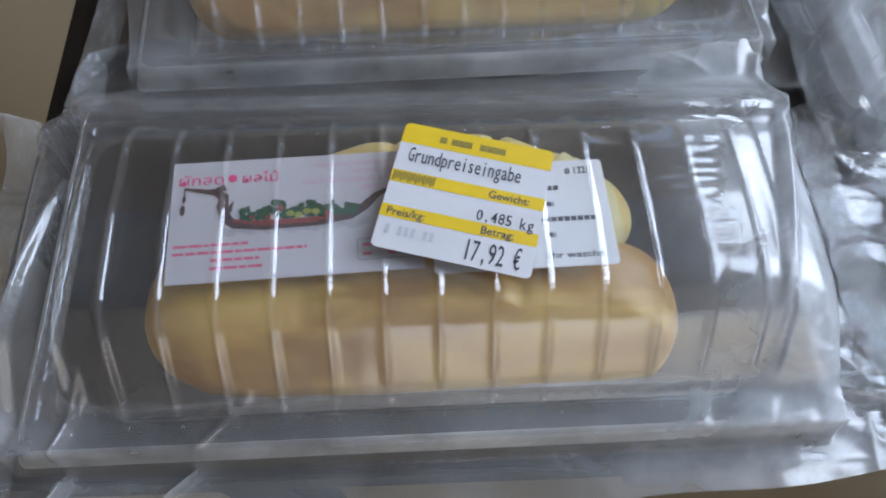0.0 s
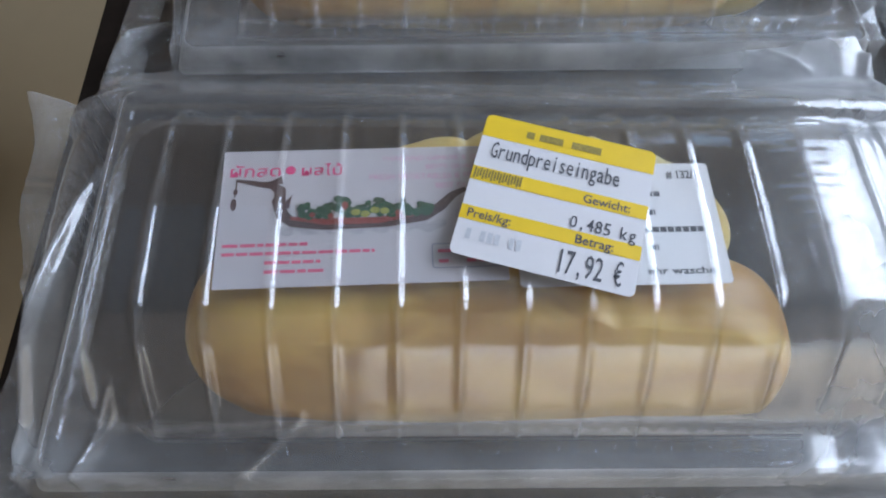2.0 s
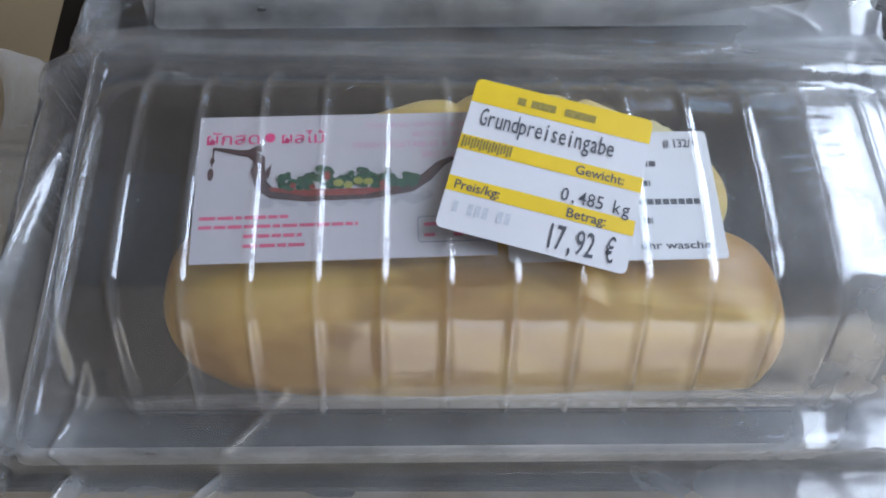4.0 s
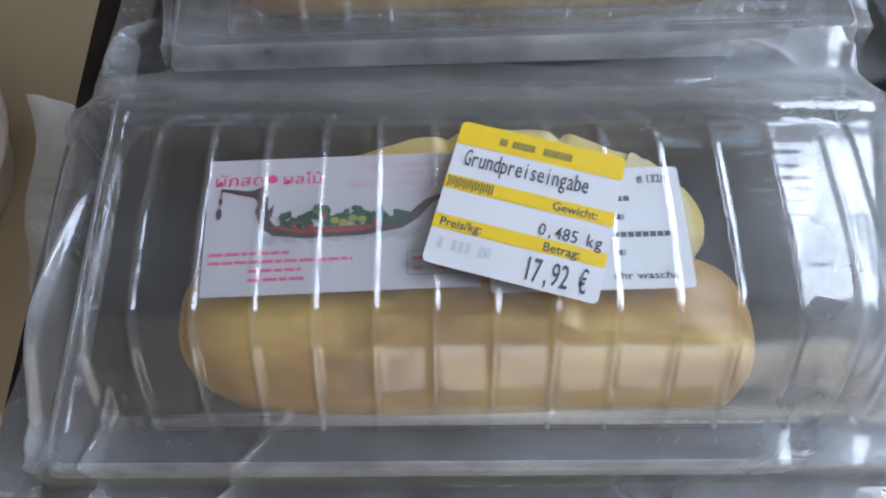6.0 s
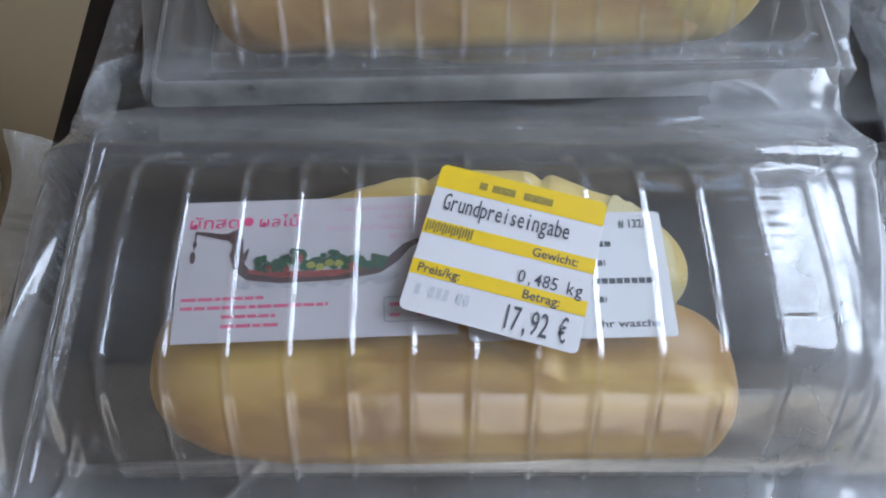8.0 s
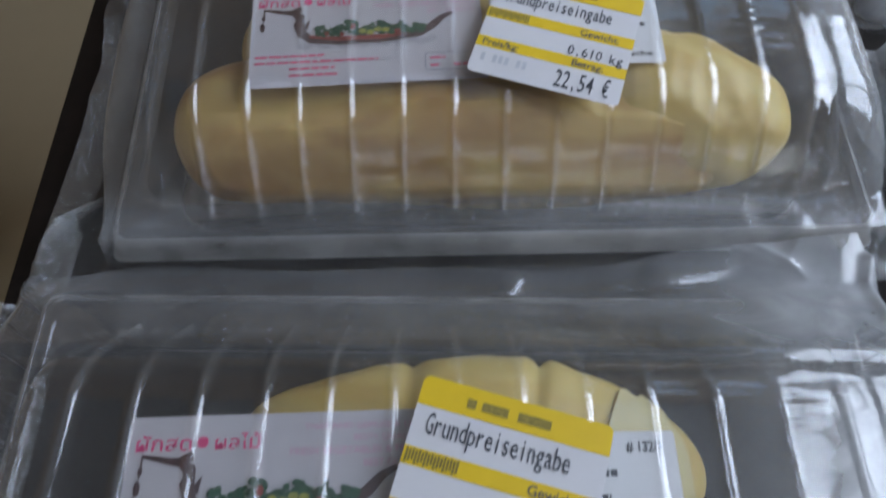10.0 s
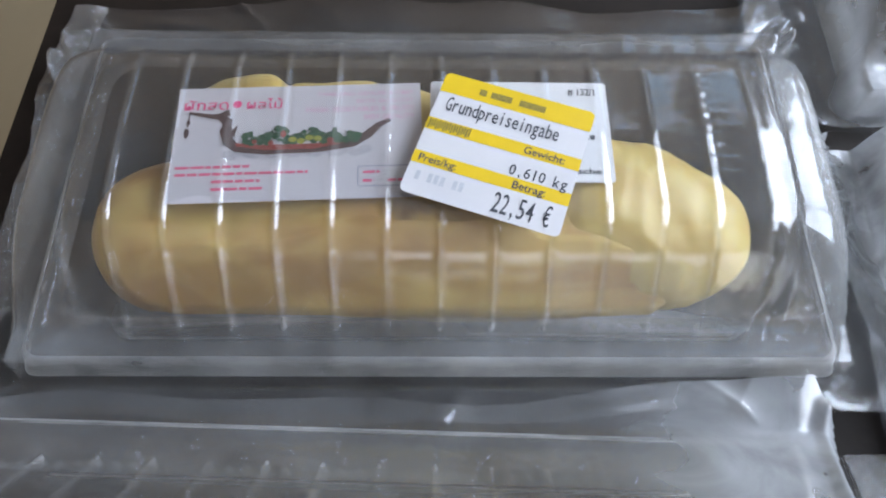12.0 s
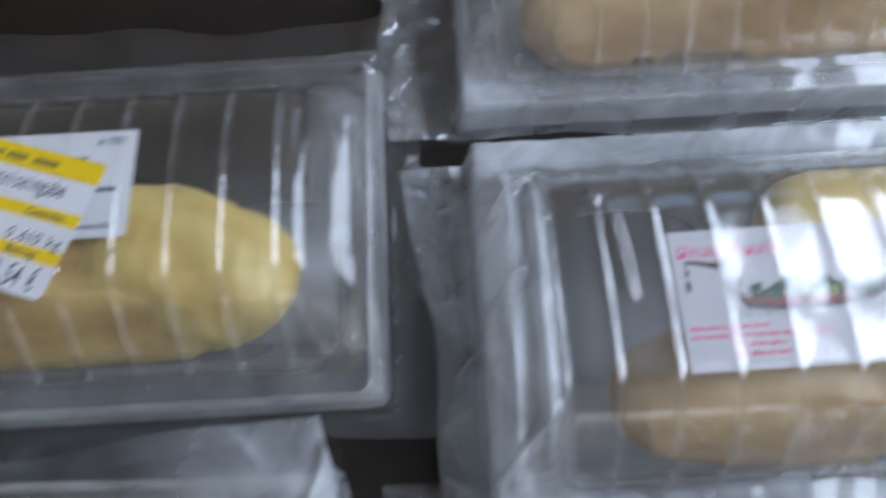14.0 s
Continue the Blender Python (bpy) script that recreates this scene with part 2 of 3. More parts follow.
def box_bm(bm, lo, hi, bevel=0.0):
    vs = bmesh.ops.create_cube(bm, size=1.0)["verts"]
    for v in vs:
        v.co = Vector([lo[k] + (v.co[k] + 0.5) * (hi[k] - lo[k]) for k in range(3)])
    if bevel:
        bmesh.ops.bevel(bm, geom=list({e for v in vs for e in v.link_edges}), offset=bevel, segments=2, affect="EDGES")
    return bm


def slab(name, lo, hi, mat, parent=None, bevel=0.0, label="", category="", kind=""):
    ob = part(name, box_bm(bmesh.new(), lo, hi, bevel), mat, parent)
    return tagged(ob, label, category, kind=kind)


# ---- the room ----
slab("floor", (-1.7, -1.05, -0.80), (1.1, 1.12, -0.74), FLOORING, label="plain beige floor beside the table", category="floor", kind="structure")
slab("ceiling", (-1.7, -1.05, 1.75), (1.1, 1.12, 1.80), CEIL, label="off-white painted ceiling", category="ceiling", kind="structure")
slab("wall_west", (-1.7, -1.05, -0.74), (-1.6, 1.12, 1.75), WALL, label="brown painted wall", category="wall", kind="structure")
# Unseen pale wall, set close behind the camera to reflect in the lids.
bm = bmesh.new()
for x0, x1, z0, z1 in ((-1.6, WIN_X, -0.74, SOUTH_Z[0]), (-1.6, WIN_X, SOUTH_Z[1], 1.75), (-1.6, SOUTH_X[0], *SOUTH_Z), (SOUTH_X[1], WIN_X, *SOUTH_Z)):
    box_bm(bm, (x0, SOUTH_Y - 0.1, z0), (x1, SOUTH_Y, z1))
tagged(part("wall_south", bm, WALL_LIGHT, None), "unseen off-white wall, a reflector with an opening for the fill", "wall", kind="structure")
bm = bmesh.new()
for x0, x1, z0, z1 in ((-1.6, WIN_X, -0.74, NORTH_Z[0]), (-1.6, WIN_X, NORTH_Z[1], 1.75), (-1.6, NORTH_X[0], *NORTH_Z), (NORTH_X[1], WIN_X, *NORTH_Z)):
    box_bm(bm, (x0, NORTH_Y, z0), (x1, NORTH_Y + 0.1, z1))
tagged(part("wall_north", bm, WALL, None), "brown painted wall with a window opening", "wall", kind="structure")
bm = bmesh.new()
for lo, hi in (((WIN_X, -1.05, -0.74), (WIN_X + 0.15, 1.12, WIN_Z[0])), ((WIN_X, -1.05, WIN_Z[1]), (WIN_X + 0.15, 1.12, 1.75)),
               ((WIN_X, -1.05, WIN_Z[0]), (WIN_X + 0.15, WIN_Y[0], WIN_Z[1])), ((WIN_X, WIN_Y[1], WIN_Z[0]), (WIN_X + 0.15, 1.12, WIN_Z[1]))):
    box_bm(bm, lo, hi)
tagged(part("wall_east", bm, WALL, None), "brown painted wall with a window opening", "wall", kind="structure")
window = tagged(new("window_1"), "white framed window with daylight behind", "window", kind="structure")
ym = sum(WIN_Y) / 2
bm = bmesh.new()
for lo, hi in (((0, WIN_Y[0], WIN_Z[0]), (0.05, WIN_Y[0] + 0.05, WIN_Z[1])), ((0, WIN_Y[1] - 0.05, WIN_Z[0]), (0.05, WIN_Y[1], WIN_Z[1])),
               ((0, WIN_Y[0] + 0.05, WIN_Z[0]), (0.05, WIN_Y[1] - 0.05, WIN_Z[0] + 0.05)), ((0, WIN_Y[0] + 0.05, WIN_Z[1] - 0.05), (0.05, WIN_Y[1] - 0.05, WIN_Z[1])),
               ((0, ym - 0.03, WIN_Z[0] + 0.05), (0.05, ym + 0.03, WIN_Z[1] - 0.05))):
    box_bm(bm, (lo[0] + WIN_X + 0.03, lo[1], lo[2]), (hi[0] + WIN_X + 0.03, hi[1], hi[2]))
part("window_frame", bm, FRAME, window)
window = tagged(new("window_2"), "narrow white framed window with blue daylight behind", "window", kind="structure")
bm = bmesh.new()
for x0, x1, z0, z1 in ((NORTH_X[0], NORTH_X[0] + 0.05, *NORTH_Z), (NORTH_X[1] - 0.05, NORTH_X[1], *NORTH_Z), (NORTH_X[0] + 0.05, NORTH_X[1] - 0.05, NORTH_Z[0], NORTH_Z[0] + 0.05), (NORTH_X[0] + 0.05, NORTH_X[1] - 0.05, NORTH_Z[1] - 0.05, NORTH_Z[1])):
    box_bm(bm, (x0, NORTH_Y + 0.01, z0), (x1, NORTH_Y + 0.05, z1))
part("window_frame", bm, FRAME, window)
# Frame put round the added south fill; no window is seen there.
window = tagged(new("fill_light_frame"), "white frame added round the unseen south fill light", "window", kind="structure")
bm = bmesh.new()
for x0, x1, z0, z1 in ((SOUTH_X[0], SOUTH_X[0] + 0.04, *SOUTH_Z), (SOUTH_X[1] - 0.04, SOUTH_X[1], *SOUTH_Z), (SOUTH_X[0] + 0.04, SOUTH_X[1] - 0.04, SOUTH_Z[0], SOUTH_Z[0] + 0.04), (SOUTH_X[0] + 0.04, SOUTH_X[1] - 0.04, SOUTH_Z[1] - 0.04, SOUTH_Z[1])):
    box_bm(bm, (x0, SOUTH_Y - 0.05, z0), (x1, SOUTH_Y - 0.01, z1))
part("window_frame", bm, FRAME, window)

# ---- the table ----
table = tagged(new("table"), "dark brown wooden table under the packs", "table")
table.matrix_world = pose(-0.1832, -0.1188, 0, 0, 0, -2.2)
slab("tabletop", (0, 0, -0.03), (1.0, 0.75, 0), WOOD, table, 0.002)
for x in (0.03, 0.92):
    for y in (0.03, 0.67):
        slab("leg", (x, y, -0.74), (x + 0.05, y + 0.05, -0.03), WOOD, table, 0.003)

# ---- the basin on the floor ----
bm = bmesh.new()
loops = []
for r, z in ((0.001, 0.008), (0.150, 0.008), (0.168, 0.018), (0.205, 0.112), (0.214, 0.119), (0.220, 0.117), (0.221, 0.110), (0.212, 0.108), (0.174, 0.010), (0.160, 0.0), (0.001, 0.0)):
    loops.append([bm.verts.new((r * math.cos(2 * math.pi * k / 72), r * math.sin(2 * math.pi * k / 72), z)) for k in range(72)])
for lo, hi in zip(loops, loops[1:]):
    for k in range(72):
        bm.faces.new((lo[k], lo[(k + 1) % 72], hi[(k + 1) % 72], hi[k]))
basin = tagged(part("basin", bm, FRAME, None, smooth=True), "round white plastic basin standing on the floor", "basin")
basin.matrix_world = pose(-0.855, 0.405, -0.74)


# ---- flat printing on labels: x to the right and y down from the label's corner, in millimetres ----
def flat(name, shapes, mat, parent, z, label=""):
    """One thin printed mesh of several outlines."""
    bm = bmesh.new()
    for k, pts in enumerate(shapes):
        vs = [bm.verts.new((x / 1000, -y / 1000, z + k * 1e-6)) for x, y in pts]
        f = bm.faces.new(vs)
        if f.normal.z < 0 or sum((b[0] - a[0]) * (b[1] + a[1]) for a, b in zip(pts, pts[1:] + pts[:1])) < 0:
            f.normal_flip()
    bmesh.ops.triangulate(bm, faces=bm.faces[:])
    return part(name, bm, mat, parent, label)


def rect(x0, y0, x1, y1):
    return [(x0, y0), (x1, y0), (x1, y1), (x0, y1)]


def rounded(x0, y0, x1, y1, r, n=6):
    pts = []
    for cx, cy, a0 in ((x1 - r, y0 + r, -90), (x1 - r, y1 - r, 0), (x0 + r, y1 - r, 90), (x0 + r, y0 + r, 180)):
        pts += [(cx + r * math.cos(radians(a0 + 90 * k / n)), cy + r * math.sin(radians(a0 + 90 * k / n))) for k in range(n + 1)]
    return pts


def disc(x, y, r, n=14, squash=1.0):
    return [(x + r * math.cos(2 * math.pi * k / n), y + r * squash * math.sin(2 * math.pi * k / n)) for k in range(n)]


def ribbon(points, widths):
    """An outline of a bent stroke with changing width."""
    left, right = [], []
    for k, (x, y) in enumerate(points):
        a, b = points[max(k - 1, 0)], points[min(k + 1, len(points) - 1)]
        d = math.hypot(b[0] - a[0], b[1] - a[1]) or 1
        nx, ny = -(b[1] - a[1]) / d * widths[k] / 2, (b[0] - a[0]) / d * widths[k] / 2
        left.append((x + nx, y + ny))
        right.append((x - nx, y - ny))
    return left + right[::-1]


def words(text, x, y, height, width, mat, parent, z, name="lettering", bold=0.0):
    """Letters of the built-in font, their left at x and their foot at y, fitted to a width and a height."""
    cu = bpy.data.curves.new(name, "FONT")
    cu.body, cu.size, cu.resolution_u = text, 1.0, 3
    cu.offset = bold
    tmp = new("lettering_source", cu)
    dg = bpy.context.evaluated_depsgraph_get()
    me = bpy.data.meshes.new_from_object(tmp.evaluated_get(dg))
    bpy.data.objects.remove(tmp)
    bpy.data.curves.remove(cu)
    co = np.array([v.co for v in me.vertices]) if len(me.vertices) else np.zeros((1, 3))
    lo, hi = co.min(0), co.max(0)
    sx = width / max(hi[0] - lo[0], 1e-6)
    sy = height / max(hi[1] - max(lo[1], -0.02), 1e-6)
    for v in me.vertices:
        v.co = ((x + (v.co.x - lo[0]) * sx) / 1000, (-y + v.co.y * sy) / 1000, z)
    me.materials.clear()
    me.materials.append(mat)
    me.update()
    return part_mesh(name, me, parent)


def till(text, x, y, height, cell, mat, parent, z):
    """Till printing: narrow letters, each in a cell of the same width, as one line."""
    bm = bmesh.new()
    for k, ch in enumerate(text):
        if ch == " ":
            continue
        cu = bpy.data.curves.new("letter", "FONT")
        cu.body, cu.size, cu.resolution_u, cu.offset = ch, 1.0, 2, 0.004
        tmp = new("letter_source", cu)
        me = bpy.data.meshes.new_from_object(tmp.evaluated_get(bpy.context.evaluated_depsgraph_get()))
        bpy.data.objects.remove(tmp)
        bpy.data.curves.remove(cu)
        xs = [v.co.x for v in me.vertices]
        lo, hi = min(xs), max(xs)
        sx = min(0.86 * cell / (hi - lo), 0.86 * cell / 0.42)
        mid = 0.5 * (lo + hi)
        for v in me.vertices:
            v.co = ((x + (k + 0.5) * cell + (v.co.x - mid) * sx) / 1000, (-y + v.co.y * height / 0.70) / 1000, z)
        bm.from_mesh(me)
        bpy.data.meshes.remove(me)
    return part("lettering", bm, mat, parent)


STEP = 0.00012


def paper(name, w, h, r, mat, parent, at, turn, label=""):
    """A sheet of label paper, w by h millimetres, with rounded corners."""
    bm = bmesh.new()
    outline = rounded(0, 0, w, h, r, 4)
    f = bm.faces.new([bm.verts.new((x / 1000, -y / 1000, 0)) for x, y in outline])
    f.normal_update()
    if f.normal.z < 0:
        f.normal_flip()
    bmesh.ops.solidify(bm, geom=bm.faces[:], thickness=0.00012)
    top = max(v.co.z for v in bm.verts)
    for v in bm.verts:
        v.co.z -= top
    ob = part(name, bm, mat, parent, label)
    ob.matrix_local = pose(*at, *turn)
    return ob


def price_label(parent, at, turn, weight, price):
    p = paper("price_label", 58, 54.5, 2.2, WHITE, parent, at, turn, label="white and yellow self-adhesive price label")
    z = STEP
    head = [(x, min(y, 9.0)) if y > 5 else (x, y) for x, y in rounded(0, 0, 58, 10, 2.2)]
    head = [(0.0 if x < 2.2 and y > 5 else 58.0 if x > 55.8 and y > 5 else x, y) for x, y in head]
    flat("yellow_band", [head], YELLOW, p, z)
    flat("yellow_band", [rect(0, 21.5, 58, 26.8)], YELLOW, p, z)
    flat("yellow_band", [rect(0, 36.6, 58, 41.8)], YELLOW, p, z)
    z2 = z + STEP
    for x0, x1 in ((14.5, 17.2), (19.0, 27.0), (30.0, 40.0)):
        flat("shop_mark", [rect(x0, 3.6, x1, 6.4)], SMUDGE, p, z2)
    till("Grundpreiseingabe", 4.2, 17.0, 6.5, 2.56, INK, p, z2)
    flat("smudged_print", [rect(0.8 + k * 0.95, 22.0 + 0.4 * (k % 2), 1.5 + k * 0.95, 26.3 - 0.5 * (k % 3)) for k in range(17)], SMUDGE, p, z2)
    words("Gewicht:", 37.2, 25.7, 3.2, 15.2, INK, p, z2, bold=0.012)
    till(weight, 34.3, 35.8, 4.5, 2.70, INK, p, z2)
    words("Preis/kg:", 2.4, 40.7, 3.2, 14, INK, p, z2, bold=0.012)
    words("Betrag:", 37.3, 40.9, 3.2, 12, INK, p, z2, bold=0.012)
    till(price, 32.6, 52.2, 8.2, 3.0, INK, p, z2)
    flat("faded_print", [rect(3.6 + k * 2.3, 44.8, 5.2 + k * 2.3, 48.6) for k in range(8) if k not in (1, 5)], FAINT, p, z2)
    return p


def boat_label(parent, at, turn):
    p = paper("product_label", 92, 50.5, 0.4, PAPER, parent, at, turn, label="white paper label with pink lettering and a boat")
    z = STEP
    words("ผักสด", 2.5, 10.2, 4.8, 16.5, PINK, p, z, bold=0.005)
    words("ผลไม้", 26.0, 10.2, 4.8, 13.5, PINK, p, z, bold=0.005)
    flat("dot", [disc(22.3, 8.0, 1.7, 20)], PINK, p, z)
    for text, w, y in (("THAILAND GEMÜSE & OBST", 37, 5.2), ("BESTE QUALITÄT", 22, 8.7), ("FRESH VEGETABLES & FRUITS", 41, 12.6), ("BEST QUALITY", 19, 16.4)):
        words(text, 89.5 - w, y, 2.1, w, PALEPINK, p, z)
    boat = flat("waves", [disc(20 + k * 2.05, 30.5 + 0.9 * math.sin(k * 1.7), 2.1, 12, 0.75) for k in range(26)], WAVE, p, z)
    hull = [(17.5, 18), (19.5, 23.5), (24, 26.3), (35, 27.6), (52, 27.4), (64, 25.8), (70, 22.6), (75, 18.2), (80, 16.2),
            (80.6, 17.6), (77, 20.0), (73, 24.6), (67, 28.6), (54, 30.6), (34, 31.0), (23, 29.6), (18.5, 26.2), (16.6, 20)]
    flat("hull", [hull, ribbon([(4.6, 11.6), (9, 12.4), (13, 13.3), (16.5, 13.6), (19.2, 15.8), (19.4, 20), (20.2, 25)], [0.9, 1.6, 2.0, 3.0, 4.0, 3.6, 4.0]),
                  [(15, 12.6), (19.5, 10.3), (20.2, 13.5)], [(20.4, 21), (23.2, 17.6), (22.4, 23)],
                  ribbon([(4.9, 11.8), (4.8, 15), (4.6, 18)], [0.5, 0.5, 0.5]), disc(4.7, 16.0, 0.8, 8, 1.5), disc(4.4, 20.8, 1.0, 10, 2.3)], HULL, p, z * 2)
    flat("deck", [ribbon([(23, 26.4), (34, 28.0), (52, 28.0), (66, 25.6)], [1.2, 2.3, 2.3, 1.2])], DECK, p, z * 3)
    rnd = random.Random(5)
    tufts = []
    for k in range(95):
        x = rnd.uniform(26, 68)
        top = 2.5 + 4.5 * abs(math.sin(x * 0.28)) * (0.6 if x < 33 or x > 63 else 1)
        tufts.append(disc(x, 26.3 - rnd.uniform(0, top), rnd.uniform(1.0, 1.9), 7, rnd.uniform(0.6, 1.1)))
    flat("greens", tufts, GREEN, p, z * 4)
    flat("fruit", [disc(44 + k * 3.1, 25.0 + 0.8 * math.sin(k * 2.0), 1.6, 10, 0.8) for k in range(4)], LIME, p, z * 5)
    flat("red_fruit", [disc(30, 25.6, 1.0, 8), disc(40.5, 22.5, 1.1, 8, 1.5), disc(58, 25.8, 1.3, 8), disc(36, 26.2, 1.0, 8)], DECK, p, z * 6)

    def line(x0, x1, y):
        rn = random.Random(int(x0 * 7 + y * 13))
        out, x = [], x0
        while x < x1:
            w = rn.uniform(1.8, 5.0)
            out.append(rect(x, y, min(x + w, x1), y + 1.15))
            x += w + 0.6
        return out
    flat("small_print", line(2, 29, 35.2), REDINK, p, z)
    flat("small_print", line(2, 50, 38.2), REDINK, p, z)
    flat("small_print", line(15.5, 33, 41.4), REDINK, p, z)
    flat("small_print", line(15.5, 34, 44.6), REDINK, p, z)
    a, b = rounded(68, 37, 91, 45.8, 1.2), rounded(68.35, 37.35, 90.65, 45.45, 0.9)
    ring = [[a[k], a[(k + 1) % len(a)], b[(k + 1) % len(b)], b[k]] for k in range(len(a))]
    flat("print_frame", ring, GREYINK, p, z)
    flat("small_print", line(70, 76, 39.2) + line(70, 74, 42.8) + line(79, 89, 42.8), REDINK, p, z * 2)
    return p


def side_label(parent, at, turn):
    p = paper("address_label", 68, 45, 1.5, BRIGHT, parent, at, turn, label="white paper label with black print")
    z = STEP
    words("# 132/1", 53, 6.0, 3.2, 10.5, INK, p, z, bold=0.025)
    for y, x0, x1 in ((11, 45, 50), (18.0, 44, 47), (24.5, 40, 62), (31, 43, 46)):
        flat("small_print", [rect(x, y, min(x + 2.1, x1), y + 2.0) for x in np.arange(x0, x1, 2.5)], INK, p, z)
    words("ehr wasche", 41, 41.5, 2.6, 22, INK, p, z, bold=0.02)
    return p


# ---- the ribbed box ----
HALF_L, HALF_W, RIM_Z, TOP_Z = 0.1565, 0.0790, 0.021, 0.0585
LID_L, LID_W = 0.1475, 0.0630
PITCH, RIB_SHIFT, RIBS = 0.0197, 0.0027, 6


def rib(u):
    """Narrow round ribs that stand between flat panels."""
    k = np.clip(np.round((u - RIB_SHIFT) / PITCH), -RIBS, RIBS)
    return np.exp(-np.abs((u - RIB_SHIFT - k * PITCH) / 0.0014) ** 2.2)


def profile(n=200):
    """The lid's cross-section, from its foot to the top: a leaning wall that bends over into a nearly flat roof."""
    q = np.linspace(0, 1, n)
    lean = np.radians(53 - 8 * np.clip(q / 0.36, 0, 1) - 43 * np.clip((q - 0.36) / 0.30, 0, 1) ** 0.9)
    run, climb = np.cumsum(np.cos(lean)), np.cumsum(np.sin(lean))
    run, climb = run - run[0], climb - climb[0]
    return LID_W * run / run[-1], climb / climb[-1]


INWARD, CLIMB = profile()


def across(v, w):
    return np.interp(np.clip(w - np.abs(v), 0, None) * LID_W / w, INWARD, CLIMB)


def half_width(z):
    """How far the lid's inside reaches from its middle line at a height."""
    return LID_W - np.interp((z - RIM_Z) / (TOP_Z - RIM_Z), CLIMB, INWARD)


def endwise(u):
    t = (LID_L - np.abs(u)) / 0.014
    k = 0.22
    return np.clip(-k * np.log(np.exp(-np.clip(t, -2, 12) / k) + math.exp(-1 / k)), 0, 1)


def lid_height(u, v):
    """The lid's outside height over the box's middle."""
    w = LID_W * (1 - 0.12 * np.clip(np.abs(u) / LID_L, 0, 1) ** 14)
    return RIM_Z + (TOP_Z - RIM_Z) * endwise(u) * across(v, w)


def ripple(u, v):
    """The slight unevenness of thin pressed plastic."""
    return 0.00045 * np.sin(88 * u + 60 * v + 0.6) * np.sin(95 * v - 40 * u + 1.1) + 0.00022 * np.sin(210 * u - 120 * v) + 0.00012 * np.cos(2 * math.pi * (u - RIB_SHIFT) / PITCH)


def loop(hl, hw, r, n=8):
    return [(x / 1000, y / 1000) for x, y in rounded(-hl * 1000, -hw * 1000, hl * 1000, hw * 1000, r * 1000, n)]


def lid_mesh():
    us = np.array([LID_L * np.sign(a) * (1 - (1 - abs(a)) ** 1.3) for a in np.linspace(-1, 1, 441)])
    p = np.linspace(-1, 1, 101)
    p = np.sign(p) * (1 - (1 - np.abs(p)) ** 1.35)
    U, Q = np.meshgrid(us, p, indexing="ij")
    e = endwise(U)
    r = rib(U) * e
    w = LID_W * (1 - 0.12 * np.abs(U / LID_L) ** 14)
    c = across(Q * w, w)
    foot = np.clip(1 - c * 7, 0, 1)
    V = Q * w * (1 + 0.030 * r) + np.sign(Q) * foot * 0.0009 * np.cos(6 * math.pi * (U - RIB_SHIFT) / PITCH)
    Z = RIM_Z + (TOP_Z - RIM_Z) * e * c + 0.0013 * r * np.clip(c * 3, 0, 1) + 0.6 * c * e * ripple(U, Q * w)
    me = mesh_of("lid", np.stack([U, V, Z], -1).reshape(-1, 3), grid_faces(len(us), len(p)), LID)
    # ribs whitened to paint in their pale refracted lines; the foot is whitened too
    me.attributes.new("milk_glare", "FLOAT", "POINT").data.foreach_set("value", (rib(U) * e * (1 + 1.2 * (1 - c)) + 2.0 * foot).reshape(-1).astype(np.float32))
    return me


def skirt_mesh(name, rings, mat, cap=False):
    verts, n = [], 0
    for hl, hw, r, z in rings:
        lp = loop(hl, hw, r)
        n = len(lp)
        verts += [(x, y, z) for x, y in lp]
    faces = grid_faces(len(rings), n, True)
    if cap:
        faces.append(tuple(range((len(rings) - 1) * n, len(rings) * n)))
    return mesh_of(name, verts, faces, mat)


FLANGE = clear("clouded_plastic", (0.72, 0.72, 0.73), 0.09, 0.12, 1.2, 0.1, 70.0)
LID_MESH = lid_mesh()
FLANGE_MESH = skirt_mesh("flange", [(LID_L - 0.004, LID_W - 0.003, 0.014, RIM_Z), (HALF_L - 0.009, HALF_W - 0.0085, 0.007, RIM_Z), (HALF_L - 0.0085, HALF_W - 0.008, 0.007, RIM_Z + 0.0022), (HALF_L - 0.006, HALF_W - 0.004, 0.006, RIM_Z), (HALF_L - 0.005, HALF_W - 0.003, 0.006, RIM_Z + 0.001)], FLANGE)
RIM_MESH = skirt_mesh("rim", [(HALF_L - 0.005, HALF_W - 0.003, 0.006, RIM_Z + 0.001), (HALF_L - 0.003, HALF_W - 0.002, 0.0055, RIM_Z), (HALF_L, HALF_W, 0.005, 0.0095), (HALF_L + 0.001, HALF_W + 0.001, 0.005, 0.009)], RIM)
TRAY = clear("tray_plastic", (0.985, 0.985, 0.985), 0.006, 0.4, 0.06, 0.0, 80.0)
TRAY_MESH = skirt_mesh("tray", [(HALF_L - 0.004, HALF_W - 0.003, 0.012, RIM_Z - 0.001), (HALF_L - 0.012, HALF_W - 0.010, 0.014, RIM_Z - 0.002),
                                (HALF_L - 0.018, HALF_W - 0.015, 0.016, 0.003), (HALF_L - 0.021, HALF_W - 0.018, 0.016, 0.0015)], TRAY, True)


